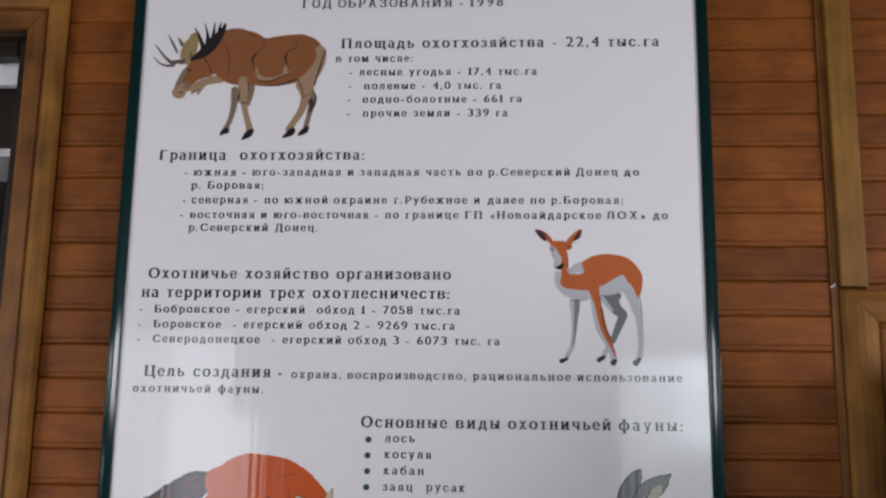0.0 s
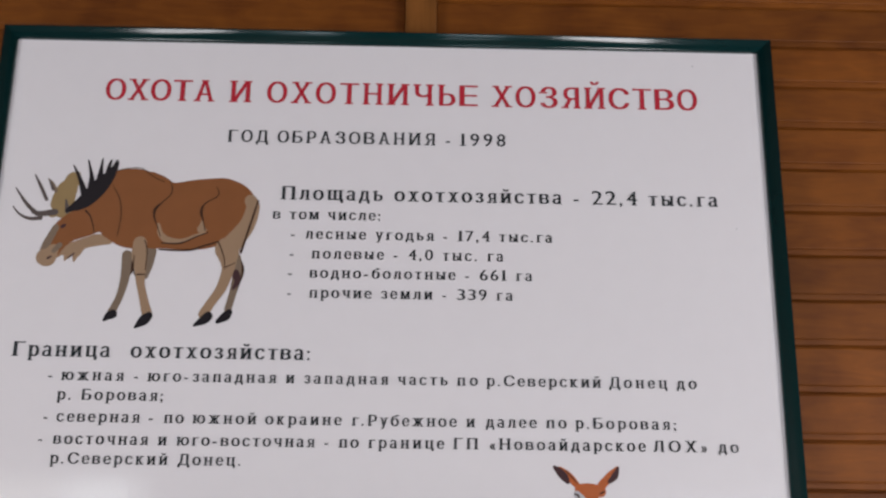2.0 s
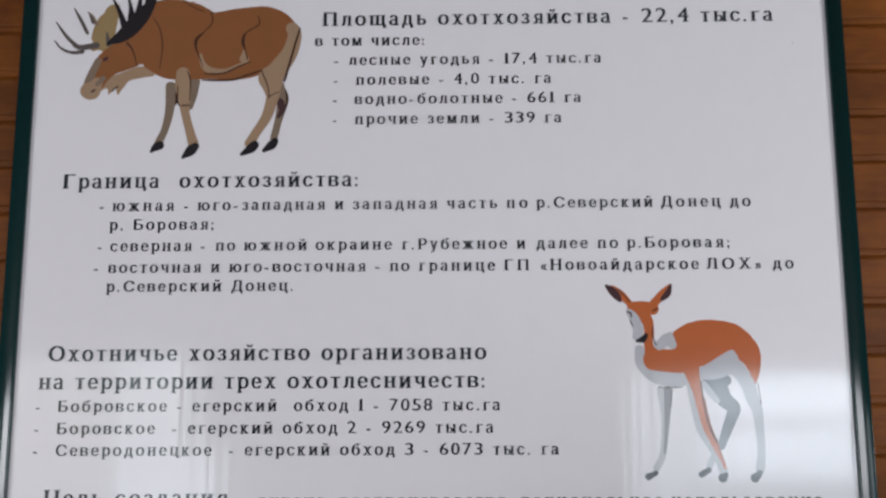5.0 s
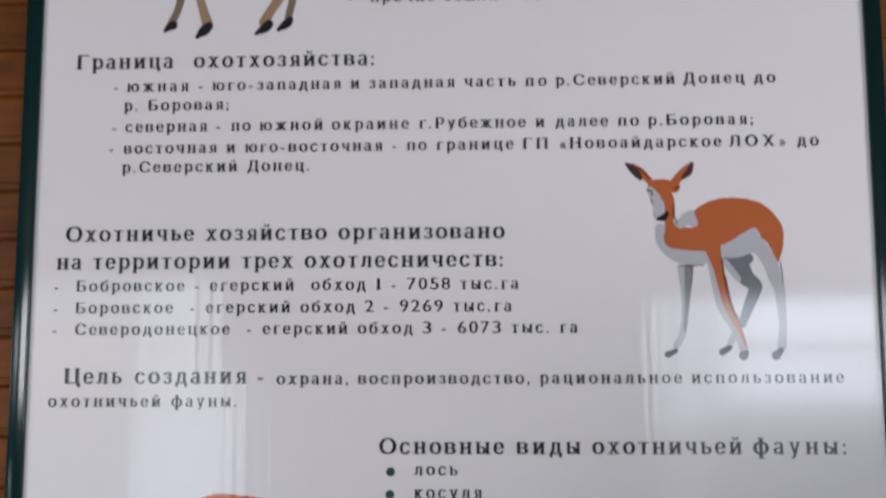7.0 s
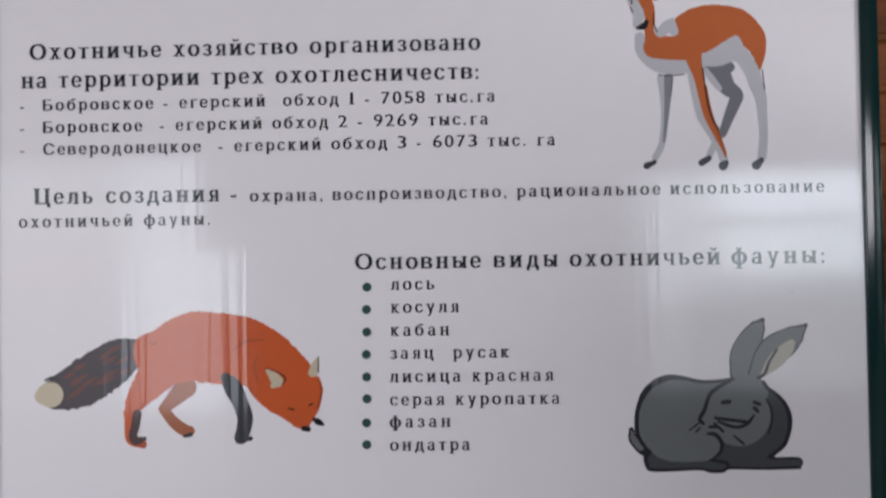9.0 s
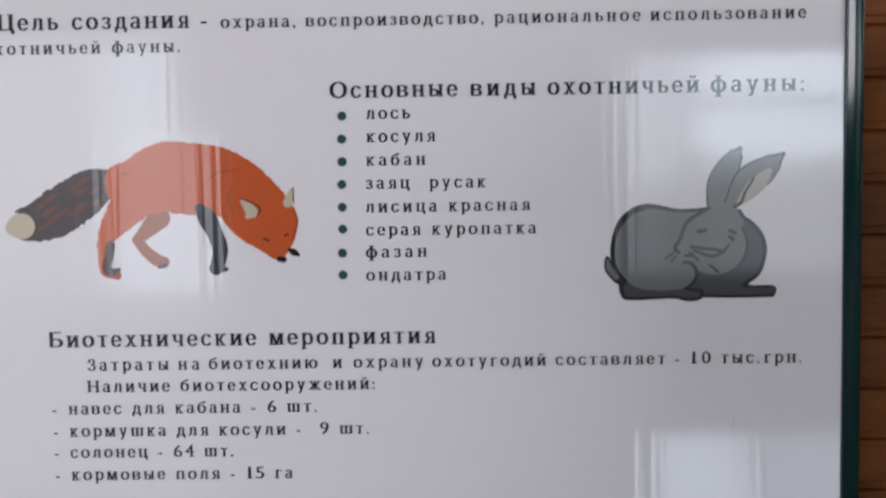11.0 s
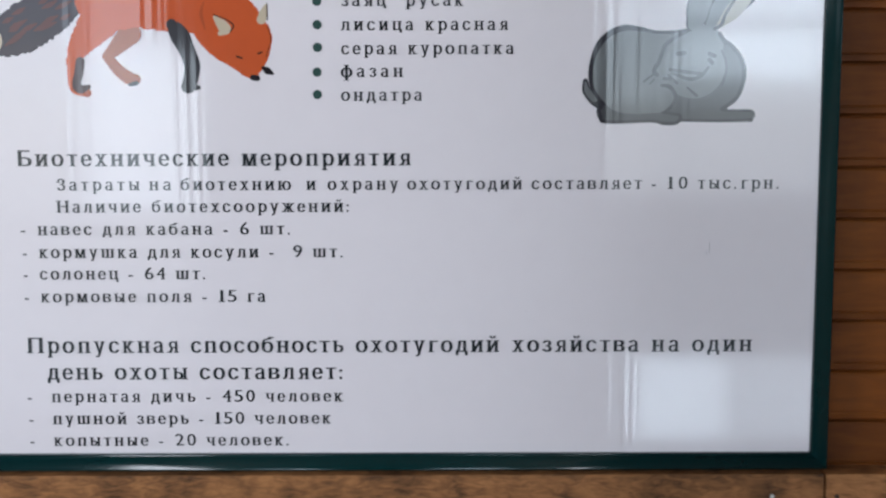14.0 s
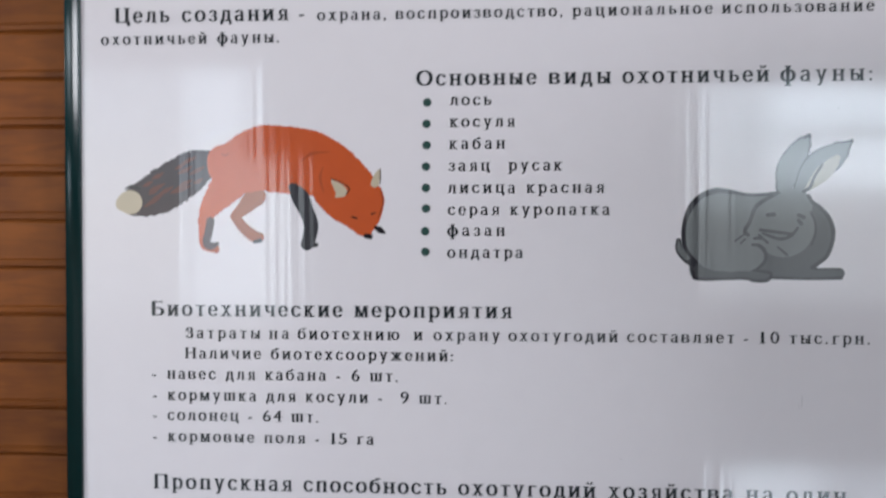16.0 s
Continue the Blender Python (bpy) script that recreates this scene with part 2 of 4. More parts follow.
# ---- room ----
FACE = 0.030   # front of the planking
TOP = 2.95     # ceiling height
XL, XR = -2.9, 2.9
Z = BASE
structure("floor", box(XL - 0.1, XR + 0.1, REAR - 0.1, 1.3, -0.1, 0.0), FLOOR, "brown worn wooden floor boards of the veranda", "floor")
structure("ceiling", box(XL - 0.1, XR + 0.1, REAR - 0.1, 1.3, TOP, TOP + 0.08), CEILING, "brown boarded ceiling over the veranda", "ceiling")
# side walls, each with an unseen opening added to hold a fill lamp
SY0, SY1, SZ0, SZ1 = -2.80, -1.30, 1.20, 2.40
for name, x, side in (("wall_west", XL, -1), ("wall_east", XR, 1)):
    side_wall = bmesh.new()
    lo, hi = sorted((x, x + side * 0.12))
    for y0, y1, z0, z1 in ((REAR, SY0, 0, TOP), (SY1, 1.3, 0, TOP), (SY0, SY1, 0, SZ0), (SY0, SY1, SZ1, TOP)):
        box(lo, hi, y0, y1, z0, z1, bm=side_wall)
    structure(name, side_wall, DARKWOOD, "dark stained boarded side wall with an opening added for fill light", "wall")
    opening_lamp(x + side * 0.06, (SY0 + SY1) / 2, (SZ0 + SZ1) / 2, SY1 - SY0, SZ1 - SZ0, 60 if side < 0 else 82, FILL_TINT, -side)
structure("wall_far", box(XL, XR, 1.2, 1.3, 0, TOP), DUSK, "dark-coloured wall standing in for the unlit room behind the windows", "wall")

# rear wall with a window and a glazed door
WX0, WX1, WZ0, WZ1 = -2.25, -0.99, Z - 0.80, Z + 1.30
DX0, DX1, DZ1 = 0.76, 1.90, Z + 1.21
rear = bmesh.new()
for x0, x1, z0, z1 in ((XL, WX0, 0, TOP), (WX0, WX1, 0, WZ0), (WX0, WX1, WZ1, TOP), (WX1, DX0, 0, TOP), (DX0, DX1, DZ1, TOP), (DX1, XR, 0, TOP)):
    box(x0, x1, REAR - 0.15, REAR, z0, z1, bm=rear)
structure("wall_south", rear, DARKWOOD, "dark boarded rear wall with a window and a glazed door", "wall")
# lamps stand in for the view outside, strengths set per pane for sheet reflections
PANES = [(WX0, -1.50, Z + 0.85, WZ1, 1.2), (-1.50, -1.16, Z + 0.85, WZ1, 3.8), (WX0, -1.50, Z + 0.15, Z + 0.85, 1.2), (-1.50, WX1, Z + 0.15, Z + 0.85, 4.5), (WX0, WX1, WZ0, Z + 0.15, 0.6)]
PANES += [(DX0, 1.06, Z + 0.61, DZ1, 4.4), (1.06, DX1, Z + 0.61, Z + 0.72, 3.4), (1.06, DX1, Z + 0.72, DZ1, 9.0), (DX0, DX1, Z + 0.15, Z + 0.61, 1.9), (DX0, 1.39, 0.004, Z - 0.40, 5.8), (1.39, DX1, 0.004, Z - 0.40, 3.0)]
for x0, x1, z0, z1, radiance in PANES:
    opening_lamp((x0 + x1) / 2, REAR - 0.10, (z0 + z1) / 2, x1 - x0, z1 - z0, radiance * math.pi * (x1 - x0) * (z1 - z0), SKY)
w3 = thing("window_3", (WX0 + WX1) / 2, REAR, WZ0, "tall wooden window in the rear wall with a slim mullion", "window", "structure")
# last box: solid panel added to narrow the upper pane's reflection
for x0, x1, z0, z1 in ((WX0, WX0 + 0.04, WZ0, WZ1), (WX1 - 0.03, WX1, WZ0, WZ1), (WX0 + 0.04, WX1 - 0.03, WZ0, WZ0 + 0.04), (WX0 + 0.04, WX1 - 0.03, WZ1 - 0.04, WZ1), (-1.510, -1.490, WZ0 + 0.04, WZ1 - 0.04), (-1.16, WX1 - 0.03, Z + 0.85, WZ1 - 0.04)):
    o = part("window_frame", box(x0, x1, REAR - 0.08, REAR - 0.03, z0, z1, 0.004), DARKWOOD, w3)
    o.matrix_parent_inverse = Matrix.Translation(w3.location).inverted()
d3 = thing("door_3", (DX0 + DX1) / 2, REAR, 0, "wooden glazed door in the rear wall with a solid middle", "door", "structure")
for x0, x1, z0, z1 in ((DX0, DX0 + 0.05, 0.0, DZ1), (DX1 - 0.05, DX1, 0.0, DZ1), (DX0 + 0.05, DX1 - 0.05, DZ1 - 0.05, DZ1), (DX0 + 0.05, DX1 - 0.05, Z - 0.50, Z + 0.22), (DX0 + 0.05, DX1 - 0.05, 0.0, 0.02), (1.05, 1.075, Z + 0.22, DZ1 - 0.05), (1.075, DX1 - 0.05, Z + 0.935, Z + 0.965), (1.36, 1.42, 0.02, Z - 0.50), (DX0 + 0.05, DX0 + 0.15, 0.02, Z - 0.50)):
    o = part("door_rail", box(x0, x1, REAR - 0.08, REAR - 0.03, z0, z1, 0.004), DARKWOOD, d3)
    o.matrix_parent_inverse = Matrix.Translation(d3.location).inverted()

# planked wall: two window openings
L_OUT, L_IN, L_TOP = -0.785, -0.872, Z + 1.607       # window with the casing on one side of the board
R_OUT, R_IN, R_TOP = 0.876, 1.026, Z + 1.030         # lower window on the other side
L_SILL, R_SILL = Z - 0.15, Z - 0.25
LX, RX = -1.75, 1.75                                  # far jambs of both windows
wall = bmesh.new()
for x0, x1, z0, z1 in ((XL, LX, 0, TOP), (LX, L_IN, 0, L_SILL), (LX, L_IN, L_TOP, TOP), (L_IN, R_IN, 0, TOP), (R_IN, RX, 0, R_SILL), (R_IN, RX, R_TOP - 0.150, TOP), (RX, XR, 0, TOP)):
    box(x0, x1, FACE + 0.022, FACE + 0.14, z0, z1, bm=wall)
wall_ob = structure("wall_north", wall, DARKWOOD, "planked wall of amber varnished horizontal boards", "wall")

# window beside the board, casing with a stepped moulding
PROF = [(0.0, 0.0), (0.0, -0.015), (0.004, -0.019), (0.040, -0.019), (0.0455, -0.015), (0.0455, 0.0)]
BEAD = [(0.0460, 0.0), (0.0460, -0.016), (0.0490, -0.023), (0.0560, -0.027), (0.0640, -0.0285), (0.0720, -0.0275), (0.0790, -0.023), (0.0835, -0.020), (0.0870, -0.012), (0.0870, 0.0)]


def at(ob, x, y, z):
    ob.location = (x, y, z)
    return ob


def casing(name, side, x_in, top, width, sill, far):
    """A wooden window: mitred casing, sash, glass and a dim sill. side -1: the window lies to the left of its near jamb."""
    w = thing(name, 0, 0, 0, "varnished wooden window with a mitred casing and dark glass", "window", "structure")
    x0, x1 = (far, x_in) if side < 0 else (x_in, far)
    for piece, section, mat, mat_x in (("casing", PROF, CASING, CASING_X), ("bead", BEAD, BEADING, BEADING_X)):
        near, over, away = ([(f * s * width / 0.087, d) for s, d in section] for f in (-side, 1, side))
        at(part(piece + "_jamb", bar(near, "Z", sill, top - 0.0016, 0, -side), mat, w, "amber varnished casing board"), x_in, FACE, 0)
        at(part(piece + "_head", bar(over, "X", x0, x1, -1, 1), mat_x, w, "amber varnished casing board"), 0, FACE, top)
        at(part(piece + "_jamb", bar(away, "Z", sill, top - 0.0016, 0, side), mat, w, "amber varnished casing board"), far, FACE, 0)
    part("window_sill", box(x0 - width, x1 + width, FACE - 0.05, FACE + 0.10, sill - 0.03, sill, 0.004), CASING_X, w)
    for a, b, c, d in ((x0, x0 + 0.045, sill, top), (x1 - 0.045, x1, sill, top), (x0 + 0.045, x1 - 0.045, sill, sill + 0.05), (x0 + 0.045, x1 - 0.045, top - 0.045, top)):
        part("sash", box(a + 0.001, b - 0.001, FACE + 0.045, FACE + 0.085, c + 0.001, d - 0.001, 0.004), SASH, w)
    pane = part("pane", box(x0 + 0.040, x1 - 0.040, FACE + 0.062, FACE + 0.066, sill + 0.045, top - 0.040), PANE, w, "clear glass")
    pane.visible_shadow = False
    return w


casing("window_1", -1, L_IN, L_TOP, L_OUT - L_IN, L_SILL, LX)
w2 = casing("window_2", 1, R_IN, R_TOP - 0.150, R_IN - R_OUT, R_SILL, RX)
# leaf added out of view, square to the wall, to shade the planks beside it
BLOCKER_REACH = 0.70
leaf = part("shutter", box(1.030, 1.052, FACE - 0.03 - BLOCKER_REACH, FACE - 0.03, R_SILL + 0.01, R_TOP - 0.16, 0.003), DARKWOOD, w2, "dark board added out of view to shade the planking")
for z in (R_SILL + 0.18, R_TOP - 0.24):
    part("hinge", box(1.024, 1.030, FACE - 0.09, FACE - 0.03, z, z + 0.03, 0.001), STEEL, leaf, "steel strap hinge of the added shading board")

# things seen through the side window
rack = thing("shelf_rack", -1.3, 0.37, 0, "white painted shelf rack in the dim room", "shelf")
for z, h in ((0.95, 0.05), (1.38, 0.02)):
    at(part("shelf", box(-0.45, 0.45, -0.12, 0.12, 0, h, 0.002), CURTAIN, rack), 0, 0, Z + z)
for x in (-0.44, 0.44):
    at(part("upright", box(-0.012, 0.012, -0.10, 0.11, 0, TOP - 0.3, 0.002), DARKWOOD, rack), x, 0, 0)

# white board on two brackets, just behind the glass
rail = thing("pale_board", -1.3, FACE + 0.115, Z + 1.518, "white painted board inside the window", "curtain rail")
part("board", box(-0.40, 0.40, -0.012, 0.012, 0, 0.056, 0.003), CURTAIN, rail)
for x in (-0.39, 0.39):
    part("bracket", box(x - 0.012, x + 0.012, 0.012, 0.05, 0.010, 0.046, 0.002), STEEL, rail)

# vertical battens
structure("trim_post", box(R_OUT, 0.931, FACE - 0.020, FACE + 0.02, R_TOP + 0.004, TOP, 0.004), POST, "pale varnished upright batten between the plankings", "trim")
structure("trim_strip", box(R_OUT - 0.016, R_OUT - 0.0006, FACE - 0.005, FACE + 0.02, 0.0, TOP, 0.002), CASING, "narrow dark amber strip where the planking ends", "trim")
structure("trim_joint", box(0.024, 0.076, FACE - 0.012, FACE + 0.02, Z + 0.2, TOP, 0.003), JOINT, "varnished upright batten above the board", "trim")

# ---- the information board ----
W2, H, RIM = 0.600, 1.8145, 0.0252
board = thing("information_board", 0, 0, Z, "large white printed hunting information board in a dark green frame", "sign")
sheet = bmesh.new()
NX = 60
ring = []
for i in range(NX + 1):
    x = -W2 - 0.003 + (2 * W2 + 0.006) * i / NX
    ring.append([sheet.verts.new((x, y, z)) for y, z in ((0.0, -0.003), (0.0, H + 0.003), (0.006, H + 0.003), (0.006, -0.003))])
for a, b in zip(ring, ring[1:]):
    for j in range(4):
        sheet.faces.new((a[j], b[j], b[(j + 1) % 4], a[(j + 1) % 4]))
sheet.faces.new(ring[0])
sheet.faces.new(list(reversed(ring[-1])))
bmesh.ops.recalc_face_normals(sheet, faces=sheet.faces)
part("sheet", sheet, SHEET, board, "glossy white ribbed plastic sheet")

# flat frame profile with rounded edges: across from the inner edge outward, out toward the room
RIMP = [(0.0, 0.022), (0.0, -0.0030), (0.0004, -0.0044), (0.0012, -0.0053), (0.0022, -0.0055), (0.0030, -0.0050)]
RIMP += [(0.0036 + (RIM - 0.0062) * i / 8, -0.0050 - 0.0017 * math.sin(math.pi * i / 8)) for i in range(9)]
RIMP += [(RIM - 0.0014, -0.0042), (RIM - 0.0004, -0.0028), (RIM, -0.0008), (RIM, 0.022)]
at(part("frame_rail", bar([(s, d) for s, d in RIMP], "X", -W2, W2, -1, 1), GREEN, board, "dark green rounded plastic rail"), 0, 0, H)
at(part("frame_rail", bar([(-s, d) for s, d in RIMP], "X", -W2, W2, 1, -1), GREEN, board, "dark green rounded plastic rail"), 0, 0, 0)
at(part("frame_stile", bar([(s, d) for s, d in RIMP], "Z", 0, H, -1, 1), GREEN, board, "dark green rounded plastic rail"), W2, 0, 0)
at(part("frame_stile", bar([(-s, d) for s, d in RIMP], "Z", 0, H, 1, -1), GREEN, board, "dark green rounded plastic rail"), -W2, 0, 0)
for ob in board.children:
    if ob.name.startswith("frame"):
        for p in ob.data.polygons:
            p.use_smooth = len(p.vertices) == 4

# lettering
CAP = {"title": 0.0370, "subtitle": 0.0205, "heading": 0.0222, "body": 0.0163}
_font = bpy.data.curves.new("lettering", "FONT")
_font.resolution_u = 3
_probe = new("probe", _font)
# widths of a book face, in thousandths of its body
WIDTH = dict(zip("абвгдежзийклмнопрстуфхцчшщьыюя", (444, 509, 472, 410, 509, 444, 690, 394, 535, 535, 486, 499, 633, 535, 500, 535, 500, 444, 437, 500, 648, 500, 535, 502, 770, 770, 459, 618, 747, 487)))
WIDTH.update(zip("АБВГДЗИЙЛНОПРСТХЦЧЬЕЯ", (722, 574, 667, 578, 682, 501, 722, 722, 678, 722, 722, 722, 556, 667, 611, 722, 722, 653, 574, 611, 667)))
WIDTH.update(zip("-.,;:«»1 ", (333, 200, 200, 230, 230, 340, 340, 330, 250)))
CAPITAL = dict(zip("ОХТАНИЧЬЕЗЯЙСВГДБР", (645, 672, 612, 672, 660, 718, 660, 582, 600, 612, 645, 690, 672, 630, 590, 690, 590, 565)))
THIN, SERIF = 0.010, 0.062
WEIGHT = {"title": 0.025, "subtitle": 0.024, "heading": 0.031, "body": 0.027}
GLYPHS = {}


def winding(p, loop):
    """How often a closed loop of points goes round p."""
    turns = 0
    for (ax, ay), (bx, by) in zip(loop, loop[1:] + loop[:1]):
        if (ay <= p[1]) != (by <= p[1]):
            side = (bx - ax) * (p[1] - ay) - (p[0] - ax) * (by - ay)
            turns += (by > ay and side > 0) - (by <= ay and side < 0)
    return turns


def outlines(ch):
    """The closed outlines of the built-in font's letter."""
    _font.body = ch
    bpy.context.view_layer.update()
    curve = _probe.to_curve(bpy.context.evaluated_depsgraph_get())
    loops = []
    for sp in curve.splines:
        pts, n = [], len(sp.bezier_points)
        for i in range(n):
            p, q = sp.bezier_points[i], sp.bezier_points[(i + 1) % n]
            straight = (p.handle_right - p.co).cross(q.co - p.co).length < 1e-5 and (q.handle_left - q.co).cross(q.co - p.co).length < 1e-5
            for j in range(1 if straight else 4):
                t = j / 4
                c = (1 - t) ** 3 * p.co + 3 * t * (1 - t) ** 2 * p.handle_right + 3 * t * t * (1 - t) * q.handle_left + t ** 3 * q.co
                pts.append((c.x, c.y))
        loops.append(pts)
    _probe.to_curve_clear()
    return loops


def glyph(ch, weight):
    """The letter as flat verts and faces: its upright strokes thickened, with slab serifs at their ends."""
    if (ch, weight) in GLYPHS:
        return GLYPHS[ch, weight]
    bold = weight * (0.45 if ch.isdigit() else 1.0 if ch.isalpha() else 0.3)
    loops = outlines(ch)
    thin = THIN if ch.isalnum() else 0.0
    shifts = (-bold, 0.0, bold)
    slabs = []
    if ch.isalnum():
        for lp in loops:
            for (ax, ay), (bx, by) in zip(lp, lp[1:] + lp[:1]):
                if abs(ay - by) < 1e-3 and 0.06 < abs(ax - bx) < 0.14:
                    for level, up in ((0.0, 1), (0.542, -1), (0.728, -1), (-0.205, 1)):
                        if abs(ay - level) < 0.02:
                            x0, x1, y0, y1 = min(ax, bx) - bold - SERIF, max(ax, bx) + bold + SERIF, ay, ay + up * 0.050
                            slabs.append([(x0, y0), (x1, y0), (x1, y1), (x0, y1)])
    shapes = [[lp] for lp in slabs]
    for dx in shifts:
        for dy in ((-thin, thin) if thin else (0.0,)):
            shapes.append([[(x + dx, y + dy) for x, y in lp] for lp in loops])

    def inked(x, y):
        if any(winding((x, y), lp) for lp in slabs):
            return True
        return any(all(sum(winding((x - dx, y - dy), lp) for lp in loops) for dy in (-thin, thin)) for dx in shifts)

    pts, edges = [], []
    for shape in shapes:
        for lp in shape:
            n = len(pts)
            pts += [Vector(p) for p in lp]
            edges += [(n + i, n + (i + 1) % len(lp)) for i in range(len(lp))]
    out = geometry.delaunay_2d_cdt(pts, edges, [], 0, 1e-5)
    verts, faces = [tuple(v) for v in out[0]], []
    for f in out[2]:
        if inked(sum(verts[i][0] for i in f) / len(f), sum(verts[i][1] for i in f) / len(f)):
            faces.append(tuple(f))
    used = sorted({i for f in faces for i in f})
    place = {i: n for n, i in enumerate(used)}
    verts, faces = [verts[i] for i in used], [tuple(place[i] for i in f) for f in faces]
    left, right = min(v[0] for v in verts), max(v[0] for v in verts)
    GLYPHS[ch, weight] = ([(x - left, y) for x, y in verts], faces, right - left)
    return GLYPHS[ch, weight]


def lettering(text, kind, x0, x1, z):
    s = CAP[kind] / 0.728
    em = CAP[kind] / 662
    slim = 0.90 if kind in ("title", "subtitle") else 1.0
    wide = {c: 330 * em if c == " " and slim < 1 else ((CAPITAL if slim < 1 else WIDTH).get(c, WIDTH.get(c, 500)) - (0 if c == " " else 8)) * em * slim for c in set(text)}
    gap = (x1 - x0 - sum(wide[c] for c in text)) / max(1, len(text) - 1)
    verts, faces, x = [], [], x0
    for c in text:
        if c != " ":
            vs, fs, w = glyph(c, WEIGHT[kind])
            n, sx = len(verts), wide[c] / w
            if c in ".,:;-":
                sx = min(sx, s)
            tall = s * (1.10 if c.isdigit() else 0.85 if c in "«»" else 1.0)
            verts += [(x + a * sx, -0.0009, z + b * tall) for a, b in vs]
            faces += [tuple(n + i for i in f) for f in fs]
            if kind == "title":
                ink("letter", verts, faces, INK["title"], "red printed capital letter")
                verts, faces = [], []
        elif verts:
            ink("word", verts, faces, INK["text"])
            verts, faces = [], []
        x += wide[c] + gap
    if verts:
        ink("word", verts, faces, INK["text"])


def ink(name, verts, faces, mat, label=""):
    me = bpy.data.meshes.new(name)
    me.from_pydata(verts, [], faces)
    me.materials.append(mat)
    ob = new(name, me)
    ob.parent = board
    return tagged(ob, label)


lettering("ОХОТА", "title", -0.451, -0.277, 1.7118)
lettering("И", "title", -0.254, -0.219, 1.7118)
lettering("ОХОТНИЧЬЕ", "title", -0.194, 0.144, 1.7118)
lettering("ХОЗЯЙСТВО", "title", 0.166, 0.498, 1.7118)
lettering("ГОД", "subtitle", -0.252, -0.188, 1.6440)
lettering("ОБРАЗОВАНИЯ", "subtitle", -0.173, 0.077, 1.6440)
lettering("-", "subtitle", 0.093, 0.101, 1.6440)
lettering("1998", "subtitle", 0.116, 0.188, 1.6440)
lettering("Площадь охотхозяйства - 22,4 тыс.га", "heading", -0.163, 0.521, 1.5498)
lettering("в том числе:", "body", -0.173, -0.005, 1.5180)
lettering("- лесные угодья - 17,4 тыс.га", "body", -0.144, 0.260, 1.4869)
lettering("-  полевые - 4,0 тыс. га", "body", -0.144, 0.184, 1.4555)
lettering("-  водно-болотные - 661 га", "body", -0.145, 0.228, 1.4251)
lettering("-  прочие земли - 339 га", "body", -0.145, 0.198, 1.3939)
lettering("Граница  охотхозяйства:", "heading", -0.548, -0.103, 1.2985)
lettering("-", "body", -0.490, -0.483, 1.2636)
lettering("южная", "body", -0.471, -0.379, 1.2636)
lettering("-", "body", -0.364, -0.356, 1.2636)
lettering("юго-западная", "body", -0.344, -0.154, 1.2636)
lettering("и", "body", -0.140, -0.126, 1.2636)
lettering("западная", "body", -0.113, 0.012, 1.2636)
lettering("часть", "body", 0.026, 0.100, 1.2636)
lettering("по", "body", 0.114, 0.145, 1.2636)
lettering("р.Северский", "body", 0.158, 0.329, 1.2636)
lettering("Донец", "body", 0.341, 0.428, 1.2636)
lettering("до", "body", 0.442, 0.472, 1.2636)
lettering("р. Боровая;", "body", -0.474, -0.317, 1.2348)
lettering("-", "body", -0.490, -0.484, 1.2028)
lettering("северная", "body", -0.471, -0.350, 1.2028)
lettering("-", "body", -0.337, -0.329, 1.2028)
lettering("по", "body", -0.315, -0.286, 1.2028)
lettering("южной", "body", -0.273, -0.180, 1.2028)
lettering("окраине", "body", -0.167, -0.055, 1.2028)
lettering("г.Рубежное", "body", -0.040, 0.114, 1.2028)
lettering("и", "body", 0.128, 0.143, 1.2028)
lettering("далее", "body", 0.157, 0.232, 1.2028)
lettering("по", "body", 0.246, 0.276, 1.2028)
lettering("р.Боровая;", "body", 0.289, 0.440, 1.2028)
lettering("-", "body", -0.494, -0.488, 1.1707)
lettering("восточная", "body", -0.472, -0.335, 1.1707)
lettering("и", "body", -0.321, -0.307, 1.1707)
lettering("юго-восточная", "body", -0.294, -0.093, 1.1707)
lettering("-", "body", -0.079, -0.072, 1.1707)
lettering("по", "body", -0.058, -0.029, 1.1707)
lettering("границе", "body", -0.015, 0.096, 1.1707)
lettering("ГП", "body", 0.109, 0.146, 1.1707)
lettering("«Новоайдарское", "body", 0.163, 0.392, 1.1707)
lettering("ЛОХ»", "body", 0.403, 0.482, 1.1707)
lettering("до", "body", 0.499, 0.529, 1.1707)
lettering("р.Северский Донец.", "body", -0.474, -0.198, 1.1427)
lettering("Охотничье хозяйство организовано", "heading", -0.553, 0.082, 1.0418)
lettering("на территории трех охотлесничеств:", "heading", -0.565, 0.082, 1.0015)
lettering("-  Бобровское - егерский  обход 1 - 7058 тыс.га", "body", -0.567, 0.101, 0.9692)
lettering("-  Боровское  - егерский обход 2 - 9269 тыс.га", "body", -0.567, 0.091, 0.9377)
lettering("-  Северодонецкое  - егерский обход 3 - 6073 тыс. га", "body", -0.567, 0.183, 0.9070)
lettering("Цель", "heading", -0.548, -0.464, 0.8375)
lettering("создания", "heading", -0.445, -0.285, 0.8375)
lettering("-", "heading", -0.269, -0.259, 0.8375)
lettering("охрана,", "body", -0.242, -0.139, 0.8362)
lettering("воспроизводство,", "body", -0.126, 0.116, 0.8362)
lettering("рациональное", "body", 0.129, 0.326, 0.8362)
lettering("использование", "body", 0.339, 0.548, 0.8362)
lettering("охотничьей фауны.", "body", -0.569, -0.297, 0.8052)
lettering("Основные", "heading", -0.096, 0.078, 0.7393)
lettering("виды", "heading", 0.096, 0.184, 0.7393)
lettering("охотничьей", "heading", 0.200, 0.405, 0.7393)
